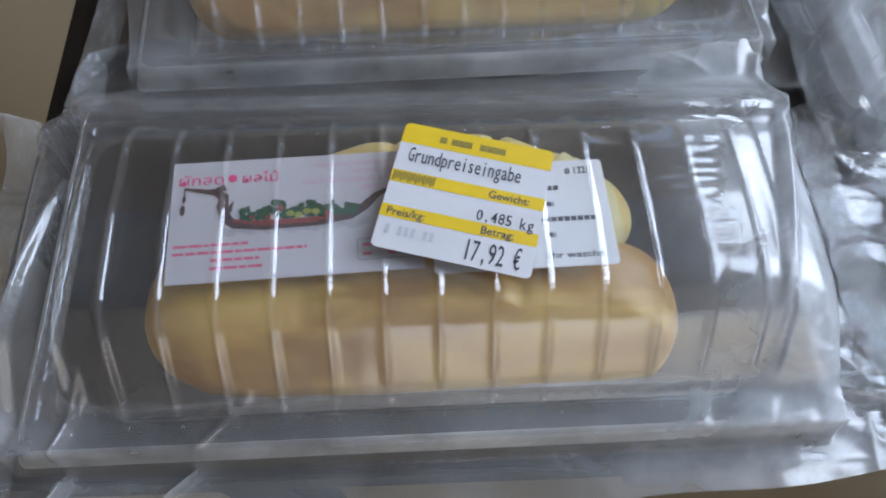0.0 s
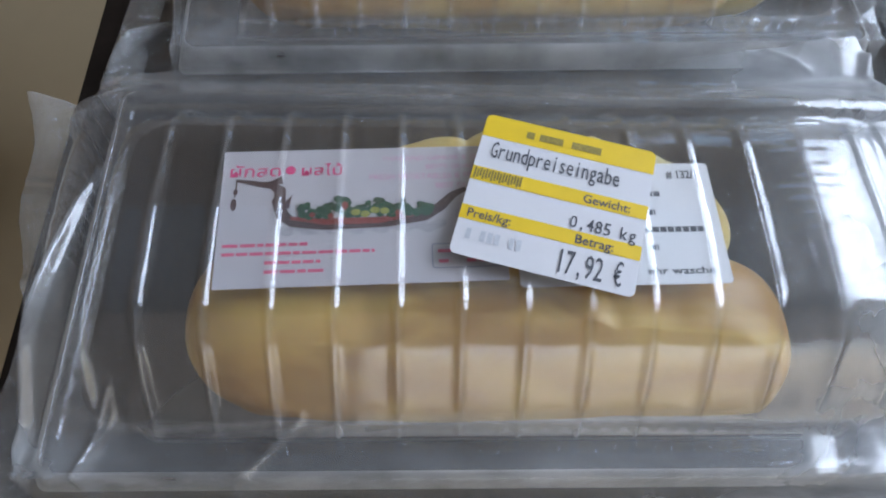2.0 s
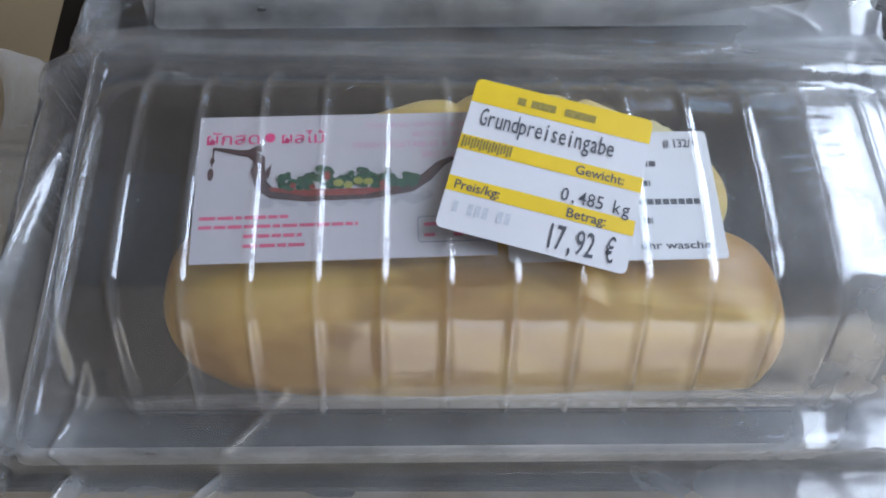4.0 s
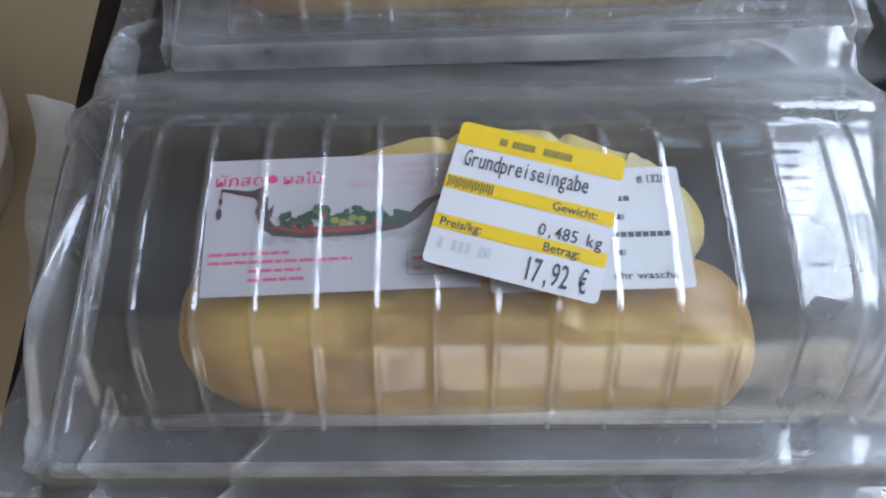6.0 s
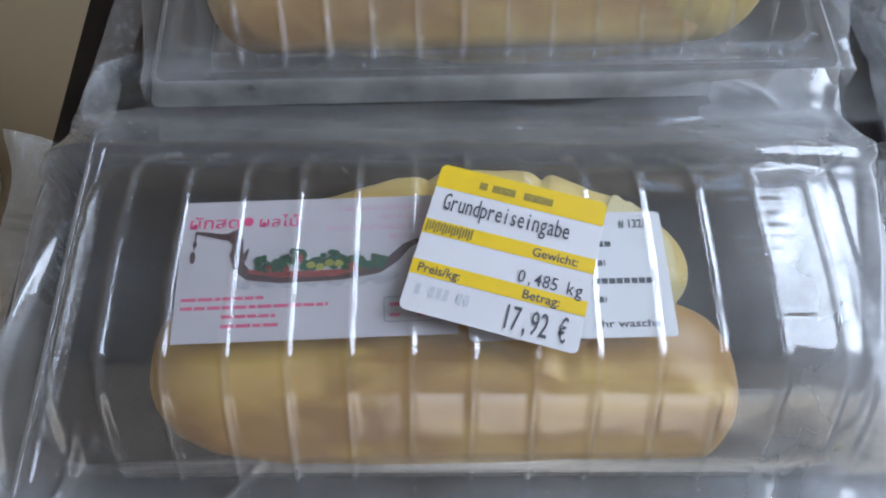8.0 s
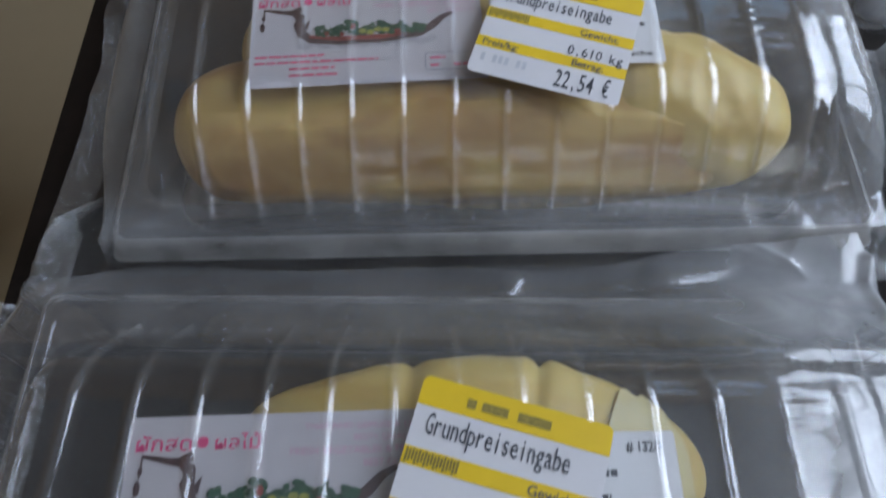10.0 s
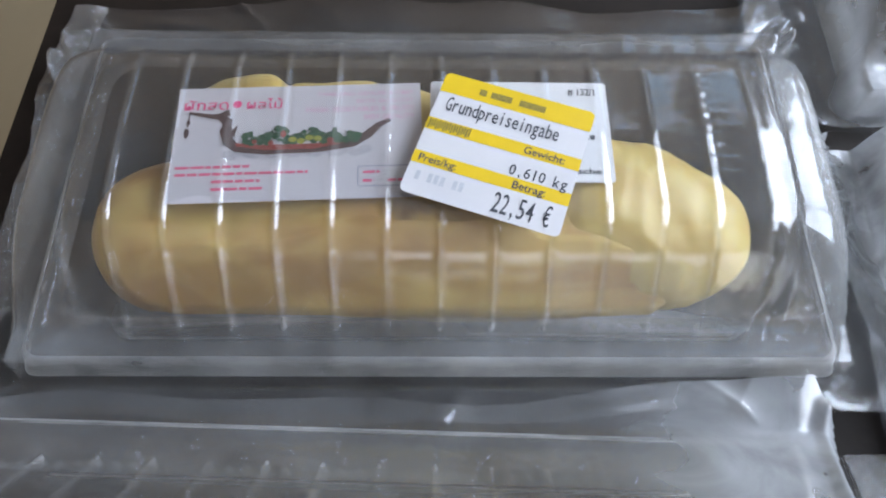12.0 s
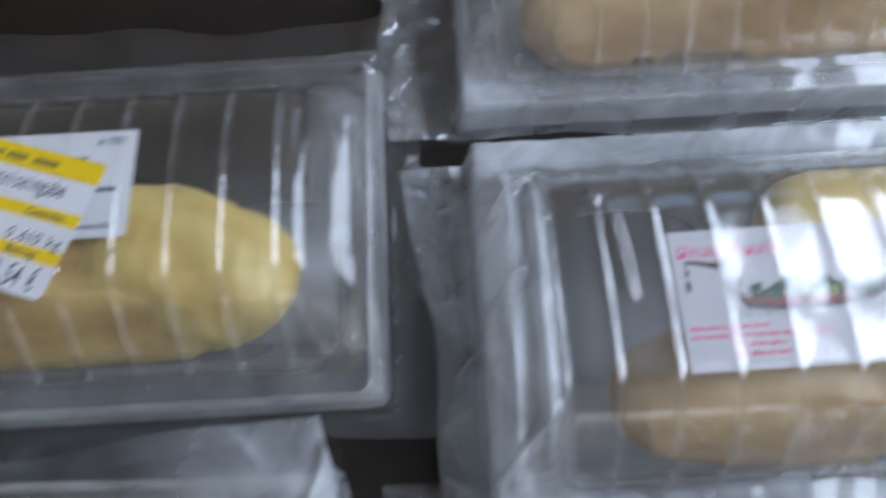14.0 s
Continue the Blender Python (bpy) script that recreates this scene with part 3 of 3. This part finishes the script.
def food_box(m, label, boat=None, side=None):
    b = tagged(new("food_box"), label, "box", "boxes of fruit")
    b.matrix_world = m
    part_mesh("lid", LID_MESH, b, "clear ribbed plastic lid")
    part_mesh("flange", FLANGE_MESH, b)
    part_mesh("rim", RIM_MESH, b, "frosted rim of the box")
    part_mesh("tray", TRAY_MESH, b)
    top = TOP_Z - 0.0022
    if side:
        side_label(b, (side[0], side[1], top), (0, 0, side[2]))
    if boat:
        boat_label(b, (boat[0], boat[1], top + 0.0005), (0, 0, boat[2]))
    return b


# ---- the fruit ----
def fruit(m, length, ry, rz, lobes, seed, mat, label, skin=None, off=0.0, blunt=6.5):
    """A lumpy pod of fruit flesh that lies along x; m puts its foot on the tray. skin: stretches along and round it where pale skin clings."""
    rnd = random.Random(seed)
    m_y = off
    ph = [rnd.uniform(0, 6.28) for _ in range(8)]
    cuts = [(-1 + 2 * (k + 1) / lobes + rnd.uniform(-0.12, 0.12), rnd.uniform(0.05, 0.13), rnd.uniform(0.03, 0.06), rnd.uniform(-1.2, 1.2)) for k in range(lobes - 1)]

    def point(s, a, swell=0.0):
        prof = max(1 - abs(s) ** blunt, 0) ** 0.5
        for c, deep, wide, slant in cuts:
            prof *= 1 - deep * math.exp(-abs((s - c - 0.05 * slant * math.sin(a)) / wide) ** 1.2)
        prof *= 1 + 0.06 * math.sin(4 * s + ph[0])
        wob = 1 + 0.05 * math.sin(2 * a + 4 * s + ph[2]) + 0.03 * math.sin(3 * a - 7 * s + ph[3])
        wob += 0.07 * noise.noise((s * 3.5 + seed, math.cos(a), math.sin(a))) + 0.025 * noise.noise((s * 9 + seed, 3 * math.cos(a), 3 * math.sin(a)))
        wob += swell
        y = ry * prof * wob * math.copysign(abs(math.cos(a)) ** 0.72, math.cos(a)) + 0.12 * ry * math.sin(2.2 * s + ph[1])
        z = min(max(rz + rz * prof * wob * math.copysign(abs(math.sin(a)) ** 0.8, math.sin(a)), 0.0), 0.0515)
        room = float(half_width(z + 0.0045)) - 0.0015 if z > 0.018 else 0.0555
        return (s * length / 2, min(max(y, -room - m_y), room - m_y), z)
    nu, nv = 130, 48
    ss = [math.sin((-1 + 2 * i / (nu - 1)) * math.pi / 2) for i in range(nu)]
    verts = [point(x, 2 * math.pi * j / nv) for x in ss for j in range(nv)]
    faces = grid_faces(nu, nv, True) + [tuple(range(nv - 1, -1, -1)), tuple(range((nu - 1) * nv, nu * nv))]
    ob = new("fruit_pod", mesh_of("fruit_pod", verts, faces, mat))
    ob.matrix_world = m
    if skin:
        s0, s1, a0, a1 = skin
        ku, kv = 40, 24
        verts = []
        for i in range(ku):
            for j in range(kv):
                f, g = i / (ku - 1), j / (kv - 1)
                peak = math.sin(math.pi * min(max(f, 0.0), 1.0)) ** 0.8 * (1 + 0.45 * noise.noise((f * 6 + seed, 0, 0)))
                verts.append(point(s0 + (s1 - s0) * f, radians(a0 + (a1 - a0) * g * max(peak, 0.03)), 0.012 + 0.05 * g * g))
        part_mesh("skin", mesh_of("skin", verts, grid_faces(ku, kv), SKIN), ob, "pale papery skin clinging to the pod")
    return tagged(ob, label, "fruit", "fruit in the boxes")


# ---- the vacuum bags ----
def bag(m, corners, seed, label, curl=(), price=None, folds=34, rise=0.0, back=None, loose=0.14, creases=(), veil=0.0, uneven=0.085, ragged=0.4, taut=True):
    """A film bag drawn tight over a box. corners: front left, front right, back right, back left, from the box's middle."""
    b = tagged(new("vacuum_bag"), label, "bag", "vacuum bags")
    b.matrix_world = m
    rnd = random.Random(seed)
    nu, nv = 421, 261
    s, t = np.meshgrid(np.linspace(0, 1, nu), np.linspace(0, 1, nv), indexing="ij")
    fl, fr, br, bl = (np.array(c, float) for c in corners)
    P = ((1 - s) * (1 - t))[..., None] * fl + (s * (1 - t))[..., None] * fr + (s * t)[..., None] * br + ((1 - s) * t)[..., None] * bl
    U, V = P[..., 0].copy(), P[..., 1].copy()
    ph = [rnd.uniform(0, 6.28) for _ in range(8)]
    edge_u = (2 * np.abs(s - 0.5)) ** 6
    edge_v = (2 * np.abs(t - 0.5)) ** 6
    U += edge_u * 0.0035 * (np.sin(5 * t + ph[0]) + 0.4 * np.sin(13 * t + ph[1])) * np.sign(s - 0.5)
    V += edge_v * 0.003 * (np.sin(8 * s + ph[2]) + 0.5 * np.sin(21 * s + ph[3])) * np.sign(t - 0.5)
    dx, dy = np.maximum(np.abs(U) - HALF_L, 0), np.maximum(np.abs(V) - HALF_W, 0)
    out = np.hypot(dx, dy)
    inside = (np.abs(U) <= HALF_L) & (np.abs(V) <= HALF_W)
    near = np.clip(1 - out / 0.0045, 0, 1)
    over = lid_height(U, V)
    hard = np.where(inside, np.maximum(over + 0.0008 * rib(U) * np.clip((over - RIM_Z) / 0.012, 0, 1), RIM_Z + 0.001), RIM_Z + 0.001)
    # the film spans the ends like a tent
    tent = np.sqrt(np.clip(1 - (np.abs(U) / 0.158) ** 14, 0, 1))
    hard = np.where(inside, np.maximum(hard, RIM_Z + 0.001 + (TOP_Z - RIM_Z - 0.001) * tent * across(V, LID_W + 0.002) * np.clip((np.abs(U) - 0.124) / 0.008, 0, 1)), hard)
    if back:
        v1, z1 = back
        lean = TOP_Z - (TOP_Z - z1) * np.clip((V - 0.045) / (v1 - 0.045), 0, 1)
        lean = RIM_Z + (lean - RIM_Z) * tent + (1 - tent) * (lean - RIM_Z) * 0.3
        hard = np.where((V > 0.04) & (np.abs(U) < 0.16), np.maximum(hard, lean), hard)
        inside = inside | ((V > 0) & (np.abs(U) < 0.160))
    H = hard.copy()
    for _ in range(36):
        Q = np.pad(H, 1, mode="edge")
        H = (Q[:-2, 1:-1] + Q[2:, 1:-1] + Q[1:-1, :-2] + Q[1:-1, 2:] + 2 * H) / 6
    Z = np.where(inside, np.maximum(H, hard) + 0.0020, 0.0022 + (RIM_Z + 0.001) * near ** 1.5)
    slack = np.clip(out / 0.02, 0, 1) * 0.8 + 0.18 * np.clip((np.abs(U) - 0.124) / 0.02, 0, 1) * inside
    wr = np.zeros_like(Z)
    for k in range(folds):
        # creases start on the box's edge or corners and run outwards
        c = rnd.random()
        if c < 0.5:
            sx, sy = rnd.choice((-1, 1)), rnd.choice((-1, 1))
            p = np.array((sx * (HALF_L - rnd.uniform(-0.01, 0.03)), sy * (HALF_W - rnd.uniform(-0.01, 0.03))))
            a = math.atan2(sy, sx) + rnd.uniform(-0.9, 0.9)
        elif c < 0.8:
            sx = rnd.choice((-1, 1))
            p = np.array((sx * (HALF_L + rnd.uniform(-0.01, 0.01)), rnd.uniform(-HALF_W, HALF_W)))
            a = (0 if sx > 0 else math.pi) + rnd.uniform(-0.6, 0.6)
        else:
            sy = rnd.choice((-1, 1))
            p = np.array((rnd.uniform(-HALF_L, HALF_L), sy * (HALF_W + rnd.uniform(0, 0.01))))
            a = sy * math.pi / 2 + rnd.choice((-1, 1)) * rnd.uniform(0.5, 1.4)
        ca, sa = math.cos(a), math.sin(a)
        along = (U - p[0]) * ca + (V - p[1]) * sa
        side = -(U - p[0]) * sa + (V - p[1]) * ca
        length, width, amp = rnd.uniform(0.03, 0.09), rnd.choice((0.0018, 0.003, 0.005, 0.009)), rnd.uniform(0.0014, 0.0046)
        side = side + 0.06 * rnd.uniform(-1, 1) * along * np.abs(along) / 0.05
        wr += amp * np.exp(-np.abs(side / width) ** 1.05) * np.exp(-((along - length * 0.4) / (length * 0.6)) ** 2)
    for u0, v0, u1, v1, width, amp in creases:
        d = np.array((u1 - u0, v1 - v0))
        n2 = float(d @ d)
        f = np.clip(((U - u0) * d[0] + (V - v0) * d[1]) / n2, 0, 1)
        far = np.hypot(U - u0 - f * d[0], V - v0 - f * d[1])
        bead = np.exp(-(far / width) ** 2) * np.sin(math.pi * np.clip(f, 0.03, 0.97)) ** 0.5
        Z += amp * bead
        wr += 0.014 * bead
    for k in range(9):
        a, q = rnd.uniform(0, math.pi), rnd.uniform(45, 150)
        Z += slack * 0.035 / q * np.sin(q * (U * math.cos(a) + V * math.sin(a)) + rnd.uniform(0, 6.28))
    if back:
        # the film stands off the lid beside the labels and slopes down towards the box's end
        hill = np.where(U < 0.098, np.clip(1 - (0.098 - U) / 0.035, 0, 1), np.clip(1 - (U - 0.098) / 0.034, 0, 1))
        hill = hill * hill * (3 - 2 * hill)
        Z += inside * 0.0029 * hill * (0.70 + 0.22 * np.sin(52 * V + 30 * U) + 0.12 * np.sin(131 * V - 40 * U + 1.0)) * np.clip((0.056 - np.abs(V)) / 0.02, 0, 1)
    # a row of short taut wrinkles beside the label
    fine = np.zeros_like(Z)
    for k in range(13):
        v0, u0, half = 0.042 - 0.0050 * k + rnd.uniform(-0.001, 0.001), 0.102 + rnd.uniform(-0.004, 0.004), rnd.uniform(0.006, 0.014)
        fine += rnd.uniform(0.0002, 0.0006) * np.exp(-((V - v0 - 0.06 * (U - u0)) / 0.0011) ** 2) * np.exp(-((U - u0) / half) ** 4)
    Z += fine * inside * taut
    Z += wr * np.clip(slack + loose, 0, 1)
    # the film is uneven where it leaves the lid at the ends, and lightly drawn on the slopes
    ends = np.clip((np.abs(U) - uneven) / 0.03, 0, 1) * inside
    for k in range(10):
        a, q = rnd.uniform(-0.5, 0.5), rnd.uniform(110, 420)
        Z += ends * ragged * 0.075 / q * (0.5 + 0.5 * np.sin(q * (U * math.cos(a) + V * math.sin(a)) + 0.9 * np.sin(60 * V + k) + rnd.uniform(0, 6.28)))
    slope = np.clip((np.abs(V) - 0.046) / 0.006, 0, 1) * inside
    for k in range(6):
        a, q = rnd.uniform(-0.35, 0.35), rnd.uniform(160, 520)
        Z += slope * 0.02 / q * np.sin(q * (U * math.cos(a) + V * math.sin(a)) + rnd.uniform(0, 6.28))
    Z += slack * 0.0022 * (1 + np.sin(60 * U + 35 * V + ph[4]) * np.sin(45 * V - 28 * U + ph[5]))
    streak = np.zeros_like(Z)
    for k in range(18):
        a, q = rnd.uniform(0, math.pi), rnd.uniform(30, 90)
        cu, cv = rnd.choice((-1, 1)) * rnd.uniform(0.14, 0.20), rnd.uniform(-0.10, 0.11)
        bend = 1.3 * np.sin(38 * (U * math.sin(a) - V * math.cos(a)) + rnd.uniform(0, 6.28))
        line = (1 - np.abs(np.sin(q * (U * math.cos(a) + V * math.sin(a)) + bend))) ** 9
        streak = np.maximum(streak, line * np.exp(-((U - cu) ** 2 + (V - cv) ** 2) / 0.028 ** 2))
    apart = np.clip(out / 0.008, 0, 1)
    Z += 0.0020 * streak * apart
    for cu, cv, rad, high in curl:
        Z += high * np.exp(-((U - cu) ** 2 + (V - cv) ** 2) / rad ** 2)
    if rise:
        Z += rise * np.clip((V - HALF_W) / 0.03, 0, 1) * np.clip(1.2 - np.abs(U) / 0.17, 0, 1)
    Z = 0.0016 + 0.0012 * np.logaddexp(0, (Z - 0.0016) / 0.0012)
    verts = np.stack([U, V, Z], -1).reshape(-1, 3)
    me = mesh_of("film", verts, grid_faces(nu, nv), FILM)
    # the film is milky where it hangs free, folds or doubles near the box, and clear where it clings to the lid; some
    # glare is painted in as well
    free = np.clip((Z - 0.0035 - np.where(np.abs(U) < LID_L, lid_height(U, V), RIM_Z)) / 0.014, 0, 1) * inside
    cr = 0.06 + 0.55 * free + 0.14 * np.exp(-out / 0.010) * (1 - inside) + wr * 150 * np.clip(slack + loose * 0.6, 0, 1)
    cr += 0.55 * np.clip((-V - 0.057) / 0.014, 0, 1) * np.clip((0.016 - out) / 0.012, 0, 1)
    # milky ends, and window glare along the rim painted as milkiness
    cr += veil * (0.05 + np.clip((np.abs(U) - 0.130) / 0.012, 0, 1) + np.clip((np.abs(V) - 0.062) / 0.010, 0, 1)) * np.exp(-out / 0.012)
    cr += 0.15 * np.clip((np.abs(U) - 0.112) / 0.02, 0, 1) * inside + (1.1 if back else 0.15) * np.clip((-V - 0.080) / 0.008, 0, 1) + 0.22 * slope
    cr += apart * (1.5 * streak - 0.30)
    if back:
        cr += 0.5 * np.clip((U - 0.02) / 0.06, 0, 1) * np.clip((-V - 0.074) / 0.008, 0, 1)
        cr += 0.20 * np.clip((V - 0.056) / 0.010, 0, 1)
        # right end whitened in place of the window's reflection on wavy film
        cr += 2.2 * np.clip((U - 0.075) / 0.055, 0, 1) * np.clip((0.03 - out) / 0.02, 0, 1)
    cr = np.clip(cr, 0, 3.2)
    me.attributes.new("milk_glare", "FLOAT", "POINT").data.foreach_set("value", cr.reshape(-1).astype(np.float32))
    part_mesh("film", me, b)
    # the lower sheet, flat on the table
    k = 4
    low = np.stack([U[::k, ::k], V[::k, ::k], np.full_like(U[::k, ::k], 0.0009)], -1)
    part_mesh("bottom_film", mesh_of("bottom_film", low.reshape(-1, 3), grid_faces(*low.shape[:2]), UNDER), b)
    # the embossed, welded strip along the closed end
    w = 20
    strip = np.stack([U[:w], V[:w], Z[:w] + 0.0005], -1)
    part_mesh("seal_strip", mesh_of("seal_strip", strip.reshape(-1, 3), grid_faces(w, nv), SEAL), b, "embossed welded edge of the bag")
    if price:
        x, y, turn, weight, cost = price
        price_label(b, (x, y, TOP_Z + 0.0042), (0, 0, turn), weight, cost)
    return b


GOLD = "golden yellow ripe fruit pod inside a clear box"
BROWN = "tawny beige fruit pod inside a clear box"
CREAM = "pale yellow fruit pod inside a clear box"

# pack nearest the table's front edge
A = pose(0.0045, -0.0385, 0.0, 0, 0, -1.7)
food_box(A, "clear ribbed plastic box with yellow fruit and paper labels", (-0.0957, 0.0227, 2.3), (0.0005, 0.0185, 1.4))
fruit(A @ pose(-0.006, -0.031, 0.003, 0, 0, 0.5), 0.206, 0.034, 0.0240, 3, 3, DEEP, GOLD, off=-0.031)
fruit(A @ pose(0.008, 0.0155, 0.003, 0, 1.0, -7), 0.160, 0.035, 0.0200, 3, 8, PALE, CREAM, (0.45, 0.97, 150, 20), off=0.0155, blunt=2.7)
bag(A, [(-0.1741, -0.1347), (0.1988, -0.0906), (0.1522, 0.0971), (-0.1904, 0.0784)], 11, "clear vacuum bag sealed over a ribbed box on the table",
    curl=[(-0.1925, 0.0823, 0.014, 0.018), (0.1473, 0.0924, 0.03, 0.008)], price=(-0.0066, 0.0353, -15.5, "0,485 kg", "17,92 €"), back=(0.0840, 0.017), loose=0.06, uneven=0.122, ragged=0.3,
    creases=[(-0.1149, -0.1075, -0.0682, -0.0601, 0.0013, 0.0022), (-0.1469, -0.1064, -0.1265, -0.0508, 0.0014, 0.002), (-0.1578, -0.0767, -0.1355, 0.0140, 0.002, 0.003), (0.1265, -0.0483, 0.1575, 0.0877, 0.0025, 0.003)])

# pack behind it
B = pose(0.0275, 0.1415, 0.0)
food_box(B, "clear ribbed plastic box full of yellow fruit, with paper labels", (-0.0970, 0.0195, 2.4), (-0.001, 0.0245, -0.3))
fruit(B @ pose(-0.014, -0.031, 0.003), 0.236, 0.033, 0.0240, 4, 21, RIPE, GOLD, off=-0.031)
fruit(B @ pose(-0.042, 0.009, 0.003), 0.132, 0.034, 0.0245, 3, 33, PALE, CREAM, off=0.009, blunt=3.0)
fruit(B @ pose(0.075, -0.021, 0.003, 0, 0, -8), 0.100, 0.030, 0.0245, 1, 44, PALE, CREAM, off=-0.021, blunt=3.0)
bag(B, [(-0.194, -0.0975), (0.195, -0.0925), (0.162, 0.1125), (-0.178, 0.1125)], 12, "clear vacuum bag with creased edges round a box",
    price=(0.0055, 0.0238, -18.8, "0,610 kg", "22,54 €"), rise=0.004, loose=0.06, uneven=0.122, ragged=0.3,
    creases=[(0.160, -0.012, 0.190, -0.068, 0.0018, 0.003), (0.158, 0.010, 0.192, 0.050, 0.0022, 0.003), (0.150, 0.066, 0.186, 0.092, 0.003, 0.004),
             (0.161, 0.030, 0.184, 0.012, 0.0016, 0.003), (0.156, 0.050, 0.178, 0.108, 0.0022, 0.003), (-0.158, -0.040, -0.188, -0.080, 0.002, 0.003), (-0.160, 0.030, -0.184, 0.080, 0.002, 0.003)])

# packs in the next column
C = pose(0.3805, 0.0900, 0.0)
food_box(C, "clear ribbed plastic box with tawny fruit and a paper label", (-0.0915, 0.0190, 0.5), (0.006, 0.0225, -0.5))
fruit(C @ pose(0.0, -0.036, 0.003), 0.225, 0.030, 0.0225, 3, 51, TAWNY, BROWN, off=-0.036)
fruit(C @ pose(0.030, 0.026, 0.003), 0.150, 0.032, 0.0215, 2, 52, PALE, CREAM, off=0.026)
bag(C, [(-0.170, -0.0955), (0.190, -0.0975), (0.190, 0.0815), (-0.190, 0.0815)], 13, "clear vacuum bag, tightly drawn and strongly creased",
    price=(0.020, 0.0245, -17.0, "0,610 kg", "22,54 €"), folds=46, loose=0.05, veil=4.4, uneven=0.118, taut=False,
    creases=[(-0.150, -0.062, -0.146, 0.060, 0.0022, 0.0035), (-0.139, -0.055, -0.137, 0.050, 0.0018, 0.003), (-0.165, -0.070, -0.136, -0.040, 0.0016, 0.003),
             (-0.120, 0.030, -0.112, 0.036, 0.0022, 0.002), (-0.112, 0.036, -0.108, -0.004, 0.0024, 0.002),
             (-0.165, 0.020, -0.130, 0.058, 0.002, 0.003), (-0.170, -0.020, -0.142, 0.010, 0.002, 0.003)])

D = pose(0.3785, 0.2655, 0.0)
food_box(D, "clear ribbed plastic box with tawny fruit", (-0.0915, 0.0190, 0.5), (0.006, 0.0225, -0.5))
fruit(D @ pose(0.0, -0.036, 0.003), 0.256, 0.030, 0.0225, 4, 61, TAWNY, BROWN, off=-0.036)
fruit(D @ pose(0.020, 0.026, 0.003), 0.170, 0.031, 0.0215, 2, 62, PALE, CREAM, off=0.026)
bag(D, [(-0.190, -0.0850), (0.190, -0.0850), (0.190, 0.1000), (-0.195, 0.1000)], 14, "clear vacuum bag with a bunched, creased end", folds=100, loose=0.12, veil=1.2)

E = pose(0.3905, -0.0885, 0.0)
food_box(E, "clear ribbed plastic box with yellow fruit")
fruit(E @ pose(0.0, -0.036, 0.003), 0.225, 0.030, 0.0225, 3, 71, RIPE, GOLD, off=-0.036)
fruit(E @ pose(0.010, 0.026, 0.003), 0.190, 0.031, 0.0215, 2, 72, PALE, CREAM, off=0.026)
bag(E, [(-0.190, -0.1025), (0.190, -0.1025), (0.190, 0.0905), (-0.212, 0.1225)], 15, "clear vacuum bag with a raised crumpled corner",
    curl=[(-0.180, 0.1125, 0.02, 0.022)], folds=26, loose=0.08, taut=False)
